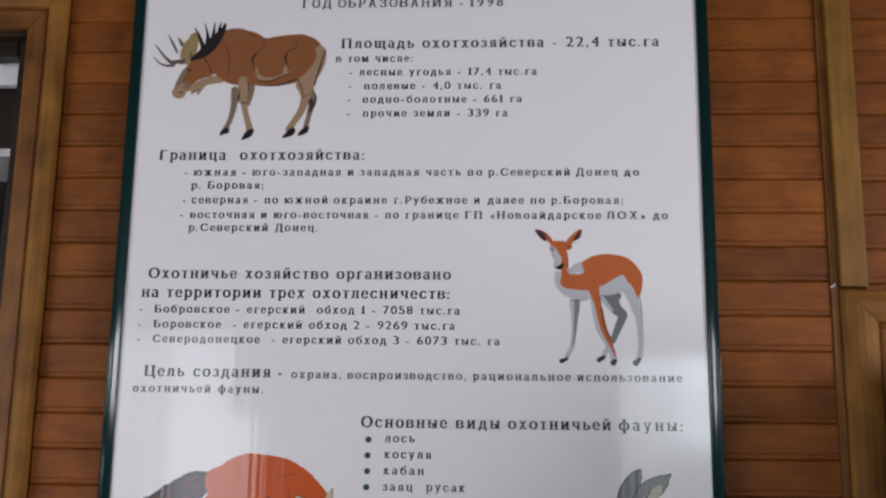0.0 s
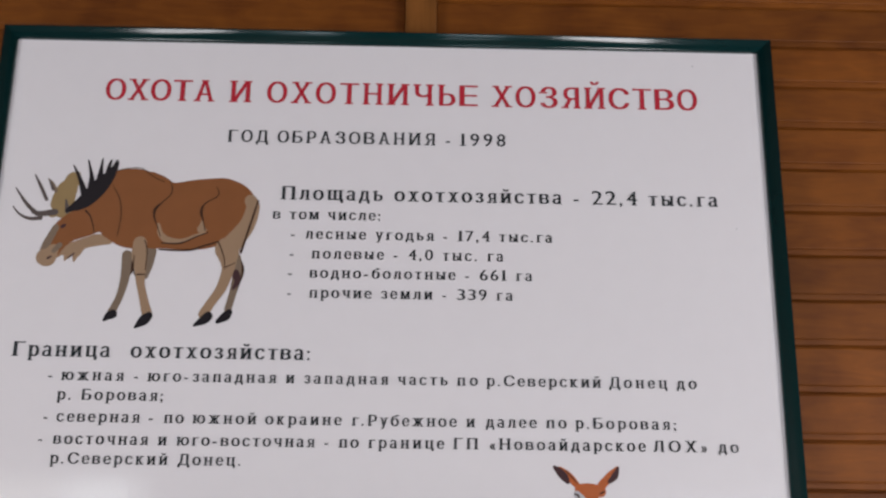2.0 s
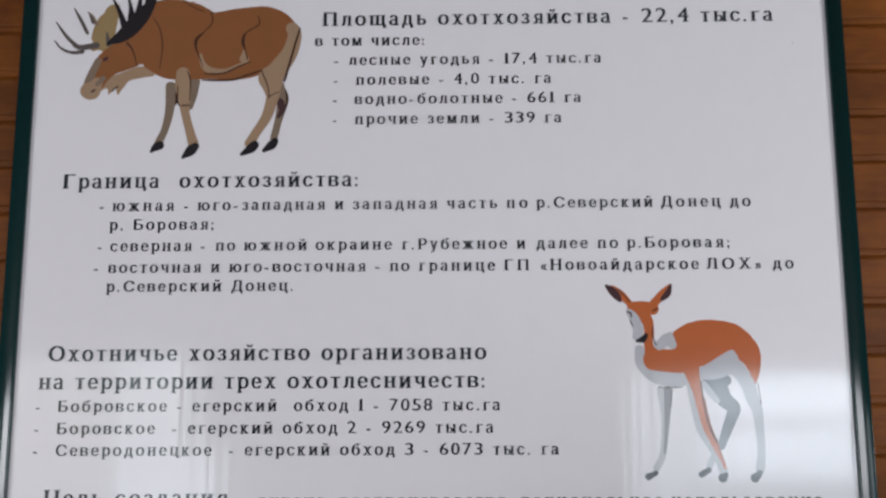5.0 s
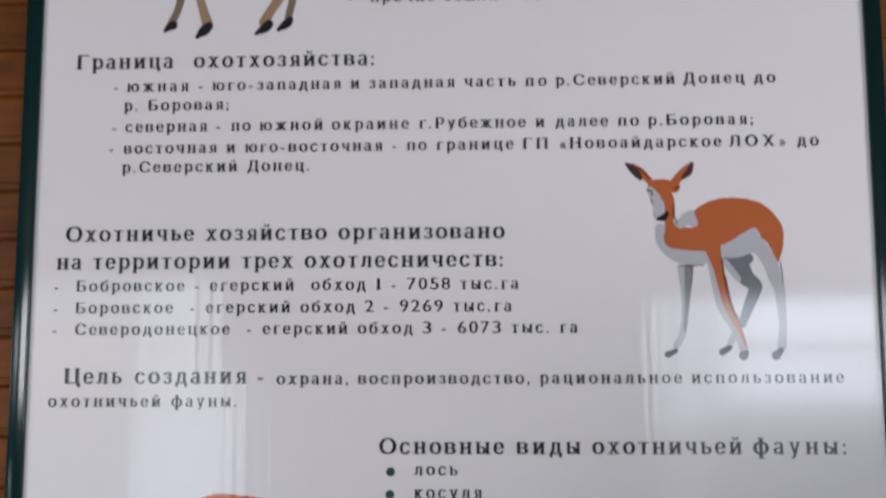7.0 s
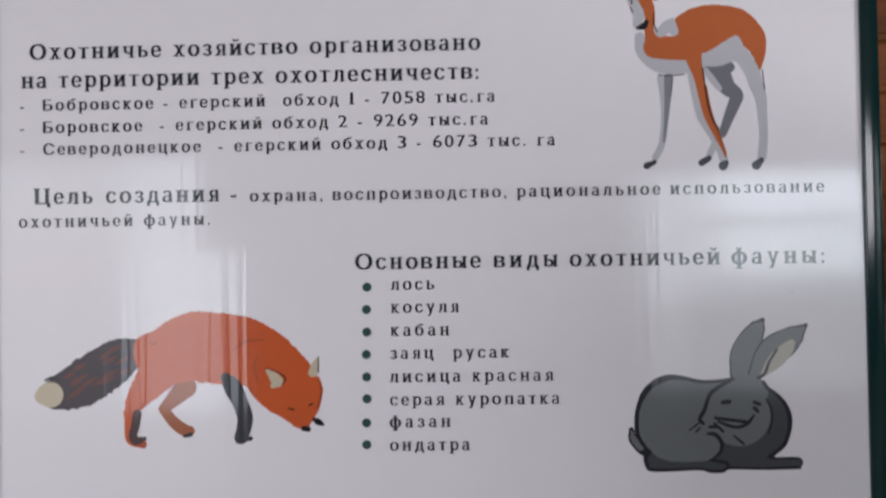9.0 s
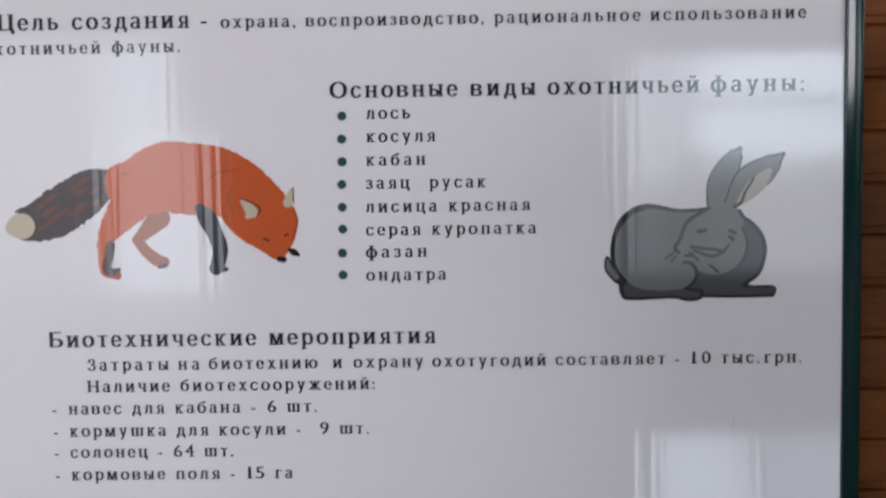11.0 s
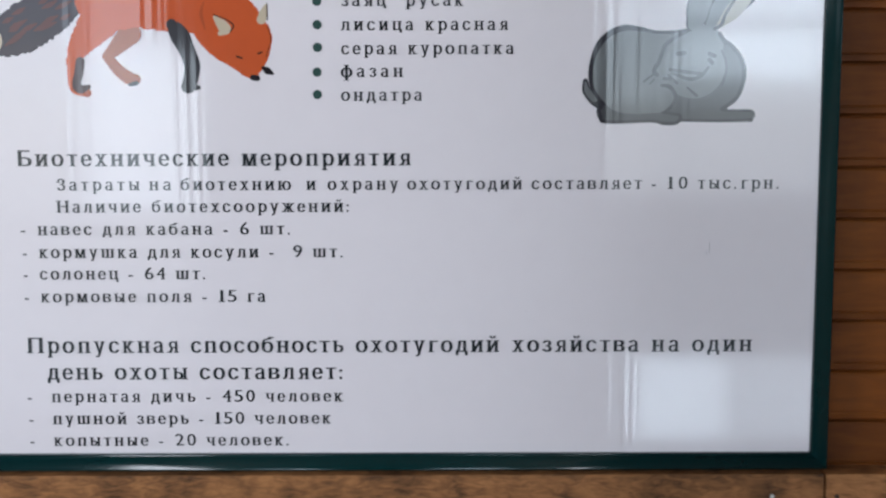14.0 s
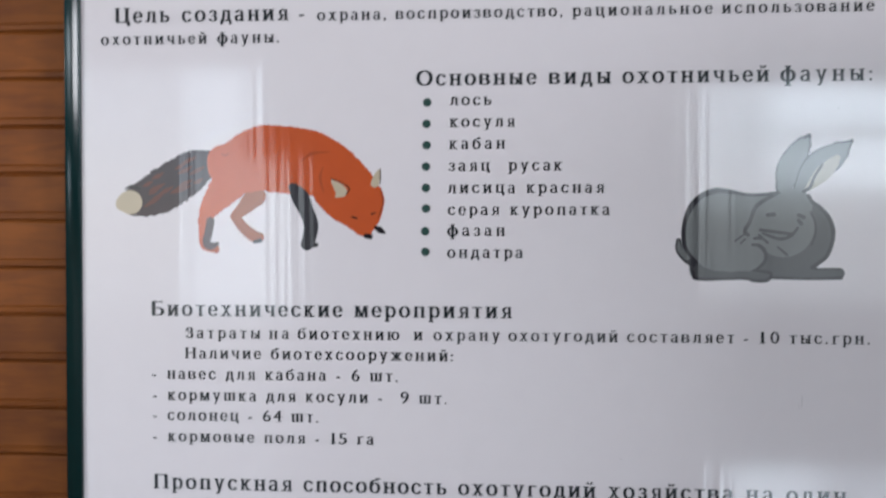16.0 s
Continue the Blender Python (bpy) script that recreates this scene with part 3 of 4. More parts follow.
lettering("фауны:", "heading", 0.420, 0.549, 0.7393)
lettering("лось", "body", -0.047, 0.013, 0.7104)
lettering("косуля", "body", -0.047, 0.047, 0.6789)
lettering("кабан", "body", -0.048, 0.033, 0.6471)
lettering("заяц  русак", "body", -0.049, 0.115, 0.6155)
lettering("лисица красная", "body", -0.050, 0.175, 0.5833)
lettering("серая куропатка", "body", -0.050, 0.183, 0.5515)
lettering("фазан", "body", -0.051, 0.033, 0.5213)
lettering("ондатра", "body", -0.051, 0.059, 0.4894)
lettering("Биотехнические мероприятия", "heading", -0.493, 0.043, 0.4019)
lettering("Затраты", "body", -0.442, -0.328, 0.3689)
lettering("на", "body", -0.315, -0.285, 0.3689)
lettering("биотехнию", "body", -0.272, -0.121, 0.3689)
lettering("и", "body", -0.100, -0.084, 0.3689)
lettering("охрану", "body", -0.071, 0.026, 0.3689)
lettering("охотугодий", "body", 0.038, 0.195, 0.3689)
lettering("составляет", "body", 0.208, 0.359, 0.3689)
lettering("-", "body", 0.372, 0.381, 0.3689)
lettering("10", "body", 0.394, 0.421, 0.3689)
lettering("тыс.грн.", "body", 0.435, 0.547, 0.3689)
lettering("Наличие биотехсооружений:", "body", -0.443, -0.040, 0.3387)
lettering("- навес для кабана - 6 шт.", "body", -0.493, -0.122, 0.3078)
lettering("- кормушка для косули -  9 шт.", "body", -0.492, -0.050, 0.2761)
lettering("- солонец - 64 шт.", "body", -0.492, -0.240, 0.2461)
lettering("- кормовые поля - 15 га", "body", -0.492, -0.159, 0.2144)
lettering("Пропускная", "heading", -0.492, -0.281, 0.1431)
lettering("способность", "heading", -0.264, -0.052, 0.1431)
lettering("охотугодий", "heading", -0.035, 0.164, 0.1431)
lettering("хозяйства", "heading", 0.182, 0.358, 0.1431)
lettering("на", "heading", 0.376, 0.414, 0.1431)
lettering("один", "heading", 0.432, 0.515, 0.1431)
lettering("день охоты составляет:", "heading", -0.465, -0.051, 0.1054)
lettering("-  пернатая дичь - 450 человек", "body", -0.494, -0.054, 0.0735)
lettering("-  пушной зверь - 150 человек", "body", -0.493, -0.071, 0.0420)
lettering("-  копытные - 20 человек.", "body", -0.493, -0.129, 0.0108)
bpy.data.objects.remove(_probe)

for x, z in ((-0.080, 0.715), (-0.081, 0.684), (-0.081, 0.653), (-0.082, 0.622), (-0.082, 0.591), (-0.082, 0.561), (-0.083, 0.528), (-0.083, 0.498)):
    dot = bmesh.new()
    bmesh.ops.create_circle(dot, cap_ends=True, segments=20, radius=0.0062, matrix=Matrix.Translation((x, -0.0009, z)) @ Matrix.Rotation(radians(90), 4, "X"))
    part("bullet", dot, INK["bullet"], board, "round dark green printed bullet")


def smooth_path(pts, steps=7):
    """A Catmull-Rom line through (x, z, radius) points."""
    p = [Vector(q) for q in pts]
    if len(p) == 2:
        return [p[0].lerp(p[1], i / steps) for i in range(steps + 1)]
    p = [2 * p[0] - p[1], *p, 2 * p[-1] - p[-2]]
    line = []
    for i in range(1, len(p) - 2):
        a, b, c, d = p[i - 1:i + 3]
        for j in range(steps):
            t = j / steps
            line.append(0.5 * (2 * b + (c - a) * t + (2 * a - 5 * b + 4 * c - d) * t * t + (3 * b - a - 3 * c + d) * t ** 3))
    return line + [p[-2]]


FUR = {"taildark": 0.0032, "red": 0.0022}
PATCH = {"line": "outline", "greyline": "outline", "ink": "black_patch", "hoof": "charcoal_patch", "taildark": "plum_patch", "tailred": "brick_streak", "tanshade": "dull_tan_patch",
         "antler": "horn_patch", "antlerdark": "dark_horn_patch", "greydark": "slate_patch", "red": "red_patch", "redshade": "dull_red_patch", "warmgrey": "warm_grey_patch", "deepgrey": "dark_grey_patch", "earpale": "pale_patch"}


def inside(px, pz, loop):
    """Which of the points a closed loop goes round."""
    q = np.array(loop)
    turns = np.zeros(len(px), int)
    for (ax, az), (bx, bz) in zip(q, np.roll(q, -1, 0)):
        side = (bx - ax) * (pz - az) - (px - ax) * (bz - az)
        cross = (az <= pz) != (bz <= pz)
        turns += cross & (bz > az) & (side > 0)
        turns -= cross & (bz <= az) & (side < 0)
    return turns != 0


def inked_mesh(name, colour, layer, pts):
    """One flat stroke of ink whose breadth follows (x, z, radius) points, round at both ends."""
    line = smooth_path(pts, 16 if colour in FUR else 7)
    lo, hi, rounds = [], [], []
    for i, q in enumerate(line):
        d = (line[min(i + 1, len(line) - 1)] - line[max(i - 1, 0)]).xy
        d = d.normalized() if d.length else Vector((1, 0))
        side, r = Vector((-d.y, d.x)), max(q.z, 0.0004)
        fur = FUR.get(colour, 0.0) if r > 0.008 else 0.0
        lo.append(q.xy - side * (r + random.uniform(0, fur)))
        hi.append(q.xy + side * (r + random.uniform(0, fur)))
        if i in (0, len(line) - 1) or (r > 0.006 and i % 4 == 0):
            n = 12 if r < 0.003 else 28
            rounds.append([(q.x + r * math.cos(2 * math.pi * j / n), q.y + r * math.sin(2 * math.pi * j / n)) for j in range(n)])
    loops = [[(a[0].x, a[0].y), (a[1].x, a[1].y), (b[1].x, b[1].y), (b[0].x, b[0].y)] for a, b in zip(zip(lo, hi), list(zip(lo, hi))[1:])] + rounds
    co, edges = [], []
    for lp in loops:
        n = len(co)
        co += [Vector(p) for p in lp]
        edges += [(n + i, n + (i + 1) % len(lp)) for i in range(len(lp))]
    out = geometry.delaunay_2d_cdt(co, edges, [], 0, 1e-6)
    vs, tris = np.array([(v.x, v.y) for v in out[0]]), np.array(out[2])
    mid = vs[tris].mean(1)
    keep = np.zeros(len(tris), bool)
    for lp in loops:
        keep |= inside(mid[:, 0], mid[:, 1], lp)
    tris = tris[keep]
    used, flat = np.unique(tris, return_inverse=True)
    depth = -0.0003 - 0.000009 * layer
    me = bpy.data.meshes.new(name)
    me.from_pydata([(x, depth, z) for x, z in vs[used]], [], flat.reshape(-1, 3).tolist())
    me.materials.append(INK[colour])
    return me


def picture(label, colour, layer, *pts):
    """A flat printed picture on the sheet, begun with its main patch of ink."""
    ob = new("printed_picture", inked_mesh("printed_picture", colour, layer, pts))
    ob.parent = board
    return tagged(ob, label)


def stroke(pic, colour, layer, *pts):
    name = PATCH.get(colour, colour + "_patch")
    ob = new(name, inked_mesh(name, colour, layer, pts))
    ob.parent = pic


brown_print = picture("brown and tan flat printed silhouette", "brown", 25, (-0.401, 1.539, 0.0569), (-0.381, 1.530, 0.0642), (-0.338, 1.521, 0.0535), (-0.290, 1.523, 0.0569), (-0.256, 1.530, 0.0534), (-0.244, 1.531, 0.0462))
stroke(brown_print, "line", 0, (-0.227, 1.459, 0.0045), (-0.216, 1.436, 0.0040), (-0.221, 1.412, 0.0030), (-0.225, 1.392, 0.0015))
stroke(brown_print, "tanshade", 1, (-0.227, 1.454, 0.0086), (-0.223, 1.430, 0.0069), (-0.227, 1.401, 0.0056), (-0.233, 1.374, 0.0056))
stroke(brown_print, "umber", 2, (-0.225, 1.430, 0.0060), (-0.221, 1.418, 0.0052), (-0.227, 1.407, 0.0026))
stroke(brown_print, "line", 3, (-0.392, 1.456, 0.0055), (-0.385, 1.435, 0.0045), (-0.390, 1.420, 0.0020))
stroke(brown_print, "tanshade", 4, (-0.392, 1.456, 0.0078), (-0.392, 1.420, 0.0069), (-0.398, 1.389, 0.0056), (-0.407, 1.368, 0.0060))
stroke(brown_print, "ink", 5, (-0.231, 1.369, 0.0052), (-0.236, 1.363, 0.0069), (-0.247, 1.355, 0.0034))
stroke(brown_print, "ink", 6, (-0.405, 1.364, 0.0069), (-0.411, 1.361, 0.0060), (-0.417, 1.355, 0.0026))
stroke(brown_print, "tanshade", 7, (-0.357, 1.462, 0.0095), (-0.358, 1.442, 0.0069), (-0.362, 1.424, 0.0052))
stroke(brown_print, "antler", 8, (-0.490, 1.523, 0.0078), (-0.494, 1.532, 0.0129), (-0.504, 1.548, 0.0103), (-0.508, 1.536, 0.0095))
stroke(brown_print, "antler", 9, (-0.499, 1.536, 0.0172), (-0.495, 1.557, 0.0164), (-0.484, 1.576, 0.0086))
stroke(brown_print, "antler", 10, (-0.497, 1.560, 0.0069), (-0.490, 1.580, 0.0069), (-0.480, 1.585, 0.0043))
stroke(brown_print, "antler", 11, (-0.500, 1.525, 0.0078), (-0.513, 1.519, 0.0052))
stroke(brown_print, "antler", 12, (-0.484, 1.523, 0.0069), (-0.493, 1.520, 0.0078), (-0.500, 1.521, 0.0069))
stroke(brown_print, "tanshade", 13, (-0.511, 1.557, 0.0026), (-0.517, 1.569, 0.0022), (-0.525, 1.577, 0.0010))
stroke(brown_print, "antlerdark", 14, (-0.509, 1.523, 0.0052), (-0.531, 1.520, 0.0043), (-0.542, 1.523, 0.0034))
stroke(brown_print, "antlerdark", 15, (-0.530, 1.513, 0.0034), (-0.547, 1.512, 0.0026), (-0.563, 1.519, 0.0017), (-0.574, 1.531, 0.0009))
stroke(brown_print, "antlerdark", 16, (-0.537, 1.520, 0.0034), (-0.555, 1.537, 0.0026), (-0.573, 1.561, 0.0010))
stroke(brown_print, "antlerdark", 17, (-0.524, 1.543, 0.0026), (-0.535, 1.564, 0.0026), (-0.546, 1.583, 0.0010))
stroke(brown_print, "antlerdark", 18, (-0.516, 1.560, 0.0026), (-0.523, 1.575, 0.0010))
stroke(brown_print, "antlerdark", 19, (-0.490, 1.525, 0.0043), (-0.494, 1.543, 0.0013))
stroke(brown_print, "tan", 20, (-0.423, 1.480, 0.0078), (-0.441, 1.479, 0.0095), (-0.458, 1.474, 0.0086), (-0.474, 1.466, 0.0103), (-0.485, 1.463, 0.0103))
stroke(brown_print, "tan", 21, (-0.462, 1.470, 0.0069), (-0.464, 1.457, 0.0017))
stroke(brown_print, "tan", 22, (-0.470, 1.458, 0.0069), (-0.472, 1.445, 0.0013))
stroke(brown_print, "tan", 23, (-0.482, 1.457, 0.0060), (-0.486, 1.446, 0.0013))
stroke(brown_print, "tan", 24, (-0.492, 1.460, 0.0060), (-0.498, 1.452, 0.0017))
stroke(brown_print, "brown", 26, (-0.412, 1.535, 0.0483), (-0.411, 1.531, 0.0448), (-0.439, 1.524, 0.0319), (-0.464, 1.508, 0.0250), (-0.488, 1.494, 0.0207), (-0.501, 1.475, 0.0155), (-0.506, 1.461, 0.0121))
stroke(brown_print, "tanshade", 27, (-0.505, 1.498, 0.0052), (-0.516, 1.472, 0.0060), (-0.521, 1.457, 0.0052))
stroke(brown_print, "tan", 28, (-0.505, 1.463, 0.0086), (-0.512, 1.451, 0.0138), (-0.517, 1.451, 0.0129))
stroke(brown_print, "tanshade", 29, (-0.496, 1.470, 0.0043), (-0.504, 1.461, 0.0034))
stroke(brown_print, "tan", 30, (-0.209, 1.547, 0.0096), (-0.205, 1.535, 0.0105), (-0.212, 1.508, 0.0122), (-0.230, 1.481, 0.0147), (-0.241, 1.466, 0.0172))
stroke(brown_print, "tan", 31, (-0.240, 1.468, 0.0190), (-0.237, 1.450, 0.0129), (-0.237, 1.435, 0.0095), (-0.245, 1.407, 0.0078), (-0.259, 1.384, 0.0069), (-0.269, 1.366, 0.0078))
stroke(brown_print, "tan", 32, (-0.374, 1.476, 0.0103), (-0.373, 1.458, 0.0121), (-0.370, 1.435, 0.0095), (-0.368, 1.414, 0.0065), (-0.360, 1.385, 0.0065), (-0.354, 1.366, 0.0078))
stroke(brown_print, "ink", 33, (-0.262, 1.363, 0.0069), (-0.268, 1.357, 0.0069), (-0.281, 1.349, 0.0026))
stroke(brown_print, "ink", 34, (-0.351, 1.362, 0.0060), (-0.358, 1.355, 0.0078), (-0.369, 1.345, 0.0026))
stroke(brown_print, "tan", 35, (-0.348, 1.507, 0.0017), (-0.344, 1.491, 0.0043), (-0.332, 1.481, 0.0052), (-0.310, 1.480, 0.0034), (-0.291, 1.488, 0.0026), (-0.276, 1.495, 0.0013))
stroke(brown_print, "tan", 36, (-0.281, 1.515, 0.0009), (-0.282, 1.504, 0.0043), (-0.284, 1.498, 0.0043), (-0.277, 1.498, 0.0034))
stroke(brown_print, "ink", 37, (-0.490, 1.526, 0.0034), (-0.466, 1.541, 0.0112), (-0.445, 1.565, 0.0129), (-0.429, 1.587, 0.0078), (-0.420, 1.605, 0.0026))
stroke(brown_print, "ink", 38, (-0.465, 1.547, 0.0060), (-0.475, 1.575, 0.0034), (-0.488, 1.600, 0.0010))
stroke(brown_print, "ink", 39, (-0.457, 1.566, 0.0060), (-0.459, 1.584, 0.0030), (-0.466, 1.609, 0.0010))
stroke(brown_print, "ink", 40, (-0.446, 1.578, 0.0052), (-0.445, 1.593, 0.0030), (-0.444, 1.612, 0.0010))
stroke(brown_print, "ink", 41, (-0.434, 1.584, 0.0043), (-0.433, 1.598, 0.0030), (-0.430, 1.610, 0.0010))
stroke(brown_print, "ink", 42, (-0.427, 1.593, 0.0034), (-0.421, 1.609, 0.0017))
stroke(brown_print, "umber", 43, (-0.495, 1.500, 0.0030), (-0.492, 1.502, 0.0026))
stroke(brown_print, "umber", 44, (-0.473, 1.457, 0.0013), (-0.481, 1.450, 0.0013))
stroke(brown_print, "umber", 45, (-0.512, 1.449, 0.0017), (-0.507, 1.452, 0.0013))
stroke(brown_print, "line", 46, (-0.335, 1.577, 0.0006), (-0.332, 1.558, 0.0009), (-0.344, 1.543, 0.0009), (-0.355, 1.531, 0.0024), (-0.356, 1.518, 0.0016), (-0.350, 1.503, 0.0008), (-0.344, 1.487, 0.0006))
stroke(brown_print, "line", 47, (-0.262, 1.568, 0.0006), (-0.260, 1.554, 0.0009), (-0.279, 1.541, 0.0011), (-0.284, 1.527, 0.0024), (-0.280, 1.512, 0.0009), (-0.276, 1.497, 0.0008))
stroke(brown_print, "line", 48, (-0.424, 1.568, 0.0005), (-0.412, 1.547, 0.0008), (-0.407, 1.519, 0.0008), (-0.410, 1.486, 0.0006))
stroke(brown_print, "line", 49, (-0.462, 1.526, 0.0016), (-0.454, 1.517, 0.0012), (-0.448, 1.501, 0.0008), (-0.445, 1.488, 0.0006))
stroke(brown_print, "line", 50, (-0.197, 1.547, 0.0013), (-0.205, 1.517, 0.0016), (-0.213, 1.486, 0.0016), (-0.219, 1.463, 0.0018))
stroke(brown_print, "line", 52, (-0.344, 1.466, 0.0012), (-0.323, 1.465, 0.0016), (-0.295, 1.466, 0.0018), (-0.278, 1.472, 0.0016), (-0.254, 1.480, 0.0012))
stroke(brown_print, "line", 53, (-0.254, 1.479, 0.0010), (-0.244, 1.454, 0.0009), (-0.242, 1.436, 0.0006))
stroke(brown_print, "line", 54, (-0.341, 1.476, 0.0011), (-0.313, 1.476, 0.0013), (-0.291, 1.486, 0.0011), (-0.272, 1.494, 0.0008))
stroke(brown_print, "line", 55, (-0.367, 1.480, 0.0008), (-0.362, 1.464, 0.0008), (-0.362, 1.433, 0.0006))
stroke(brown_print, "line", 56, (-0.373, 1.426, 0.0013), (-0.362, 1.426, 0.0008))
stroke(brown_print, "line", 57, (-0.242, 1.439, 0.0008), (-0.227, 1.446, 0.0006))
stroke(brown_print, "line", 58, (-0.381, 1.456, 0.0008), (-0.380, 1.431, 0.0006), (-0.376, 1.424, 0.0008))
stroke(brown_print, "line", 59, (-0.421, 1.592, 0.0005), (-0.404, 1.596, 0.0007), (-0.382, 1.597, 0.0007), (-0.364, 1.584, 0.0007), (-0.345, 1.575, 0.0006))

orange_print = picture("orange and pale grey flat printed silhouette", "orange", 10, (0.356, 1.076, 0.0055), (0.366, 1.073, 0.0141), (0.386, 1.069, 0.0266), (0.409, 1.067, 0.0297), (0.432, 1.068, 0.0242), (0.446, 1.062, 0.0195))
stroke(orange_print, "greydark", 0, (0.395, 1.008, 0.0063), (0.423, 1.010, 0.0078))
stroke(orange_print, "greydark", 1, (0.411, 1.004, 0.0133), (0.419, 0.984, 0.0117), (0.432, 0.972, 0.0094), (0.430, 0.962, 0.0086), (0.422, 0.943, 0.0074), (0.412, 0.918, 0.0055))
stroke(orange_print, "white", 2, (0.391, 1.006, 0.0039), (0.400, 0.993, 0.0047), (0.409, 0.981, 0.0039))
stroke(orange_print, "white", 3, (0.405, 0.912, 0.0047), (0.394, 0.890, 0.0047))
stroke(orange_print, "hoof", 4, (0.393, 0.885, 0.0039), (0.383, 0.879, 0.0047))
stroke(orange_print, "white", 5, (0.337, 1.063, 0.0063), (0.345, 1.072, 0.0070), (0.349, 1.061, 0.0063))
stroke(orange_print, "white", 6, (0.302, 1.054, 0.0070), (0.306, 1.036, 0.0102), (0.320, 1.020, 0.0109), (0.337, 1.012, 0.0102), (0.360, 1.013, 0.0109), (0.370, 1.016, 0.0109))
stroke(orange_print, "white", 7, (0.330, 0.997, 0.0055), (0.334, 0.964, 0.0055), (0.333, 0.932, 0.0047), (0.329, 0.905, 0.0047), (0.320, 0.887, 0.0047))
stroke(orange_print, "grey", 8, (0.340, 0.997, 0.0059), (0.338, 0.964, 0.0043), (0.335, 0.932, 0.0027), (0.332, 0.909, 0.0016))
stroke(orange_print, "hoof", 9, (0.319, 0.881, 0.0031), (0.308, 0.876, 0.0047))
stroke(orange_print, "orange", 11, (0.452, 1.055, 0.0188), (0.459, 1.046, 0.0156), (0.464, 1.026, 0.0086), (0.464, 1.007, 0.0023))
stroke(orange_print, "orange", 12, (0.354, 1.063, 0.0070), (0.363, 1.051, 0.0125), (0.381, 1.049, 0.0195), (0.405, 1.053, 0.0188))
stroke(orange_print, "white", 13, (0.389, 1.020, 0.0086), (0.409, 1.025, 0.0133), (0.428, 1.036, 0.0141), (0.433, 1.048, 0.0055))
stroke(orange_print, "white", 14, (0.430, 1.033, 0.0141), (0.443, 1.022, 0.0109), (0.454, 1.003, 0.0102), (0.459, 0.985, 0.0094), (0.465, 0.968, 0.0078), (0.467, 0.944, 0.0063), (0.468, 0.914, 0.0055), (0.465, 0.886, 0.0063))
stroke(orange_print, "hoof", 15, (0.464, 0.881, 0.0039), (0.457, 0.874, 0.0063))
stroke(orange_print, "white", 16, (0.371, 1.006, 0.0047), (0.378, 0.963, 0.0047), (0.384, 0.939, 0.0047), (0.398, 0.914, 0.0039), (0.407, 0.898, 0.0047), (0.413, 0.884, 0.0063))
stroke(orange_print, "orange", 17, (0.322, 1.040, 0.0156), (0.345, 1.038, 0.0164), (0.365, 1.036, 0.0156), (0.375, 1.030, 0.0117))
stroke(orange_print, "white", 18, (0.343, 1.070, 0.0080), (0.347, 1.077, 0.0030))
stroke(orange_print, "white", 19, (0.318, 1.052, 0.0030), (0.333, 1.062, 0.0075), (0.343, 1.069, 0.0085), (0.349, 1.061, 0.0062))
stroke(orange_print, "orange", 20, (0.375, 1.023, 0.0109), (0.381, 0.996, 0.0064), (0.386, 0.967, 0.0049), (0.392, 0.943, 0.0044), (0.402, 0.919, 0.0032), (0.412, 0.899, 0.0026), (0.416, 0.887, 0.0017))
stroke(orange_print, "rust", 21, (0.391, 0.985, 0.0010), (0.397, 0.948, 0.0018), (0.407, 0.919, 0.0018), (0.416, 0.892, 0.0012))
stroke(orange_print, "hoof", 22, (0.416, 0.878, 0.0039), (0.412, 0.874, 0.0063))
stroke(orange_print, "orange", 23, (0.314, 1.074, 0.0063), (0.316, 1.056, 0.0070), (0.322, 1.042, 0.0133))
stroke(orange_print, "orange", 24, (0.294, 1.116, 0.0078), (0.308, 1.115, 0.0094), (0.323, 1.113, 0.0086))
stroke(orange_print, "orange", 25, (0.308, 1.107, 0.0094), (0.315, 1.094, 0.0078), (0.317, 1.074, 0.0063))
stroke(orange_print, "orange", 26, (0.288, 1.123, 0.0047), (0.277, 1.135, 0.0055), (0.265, 1.144, 0.0039))
stroke(orange_print, "orange", 27, (0.326, 1.122, 0.0063), (0.340, 1.137, 0.0055), (0.349, 1.147, 0.0023))
stroke(orange_print, "umber", 28, (0.257, 1.147, 0.0023), (0.265, 1.140, 0.0055), (0.272, 1.132, 0.0055), (0.276, 1.126, 0.0031))
stroke(orange_print, "umber", 29, (0.350, 1.147, 0.0020), (0.345, 1.135, 0.0047), (0.337, 1.127, 0.0031))
stroke(orange_print, "line", 30, (0.274, 1.142, 0.0008), (0.284, 1.131, 0.0009), (0.290, 1.124, 0.0007))
stroke(orange_print, "white", 31, (0.289, 1.109, 0.0047), (0.296, 1.099, 0.0070), (0.301, 1.084, 0.0070), (0.299, 1.073, 0.0063))
stroke(orange_print, "ink", 32, (0.312, 1.075, 0.0031), (0.307, 1.069, 0.0047), (0.299, 1.067, 0.0023))
stroke(orange_print, "line", 33, (0.286, 1.109, 0.0011), (0.291, 1.107, 0.0013), (0.292, 1.101, 0.0009))
stroke(orange_print, "line", 34, (0.290, 1.096, 0.0008), (0.293, 1.089, 0.0008))
stroke(orange_print, "line", 35, (0.323, 1.110, 0.0011), (0.329, 1.113, 0.0013))
stroke(orange_print, "line", 36, (0.322, 1.088, 0.0006), (0.321, 1.074, 0.0009), (0.326, 1.061, 0.0008))
stroke(orange_print, "line", 37, (0.387, 1.010, 0.0009), (0.391, 0.971, 0.0009), (0.397, 0.943, 0.0009), (0.407, 0.925, 0.0011))
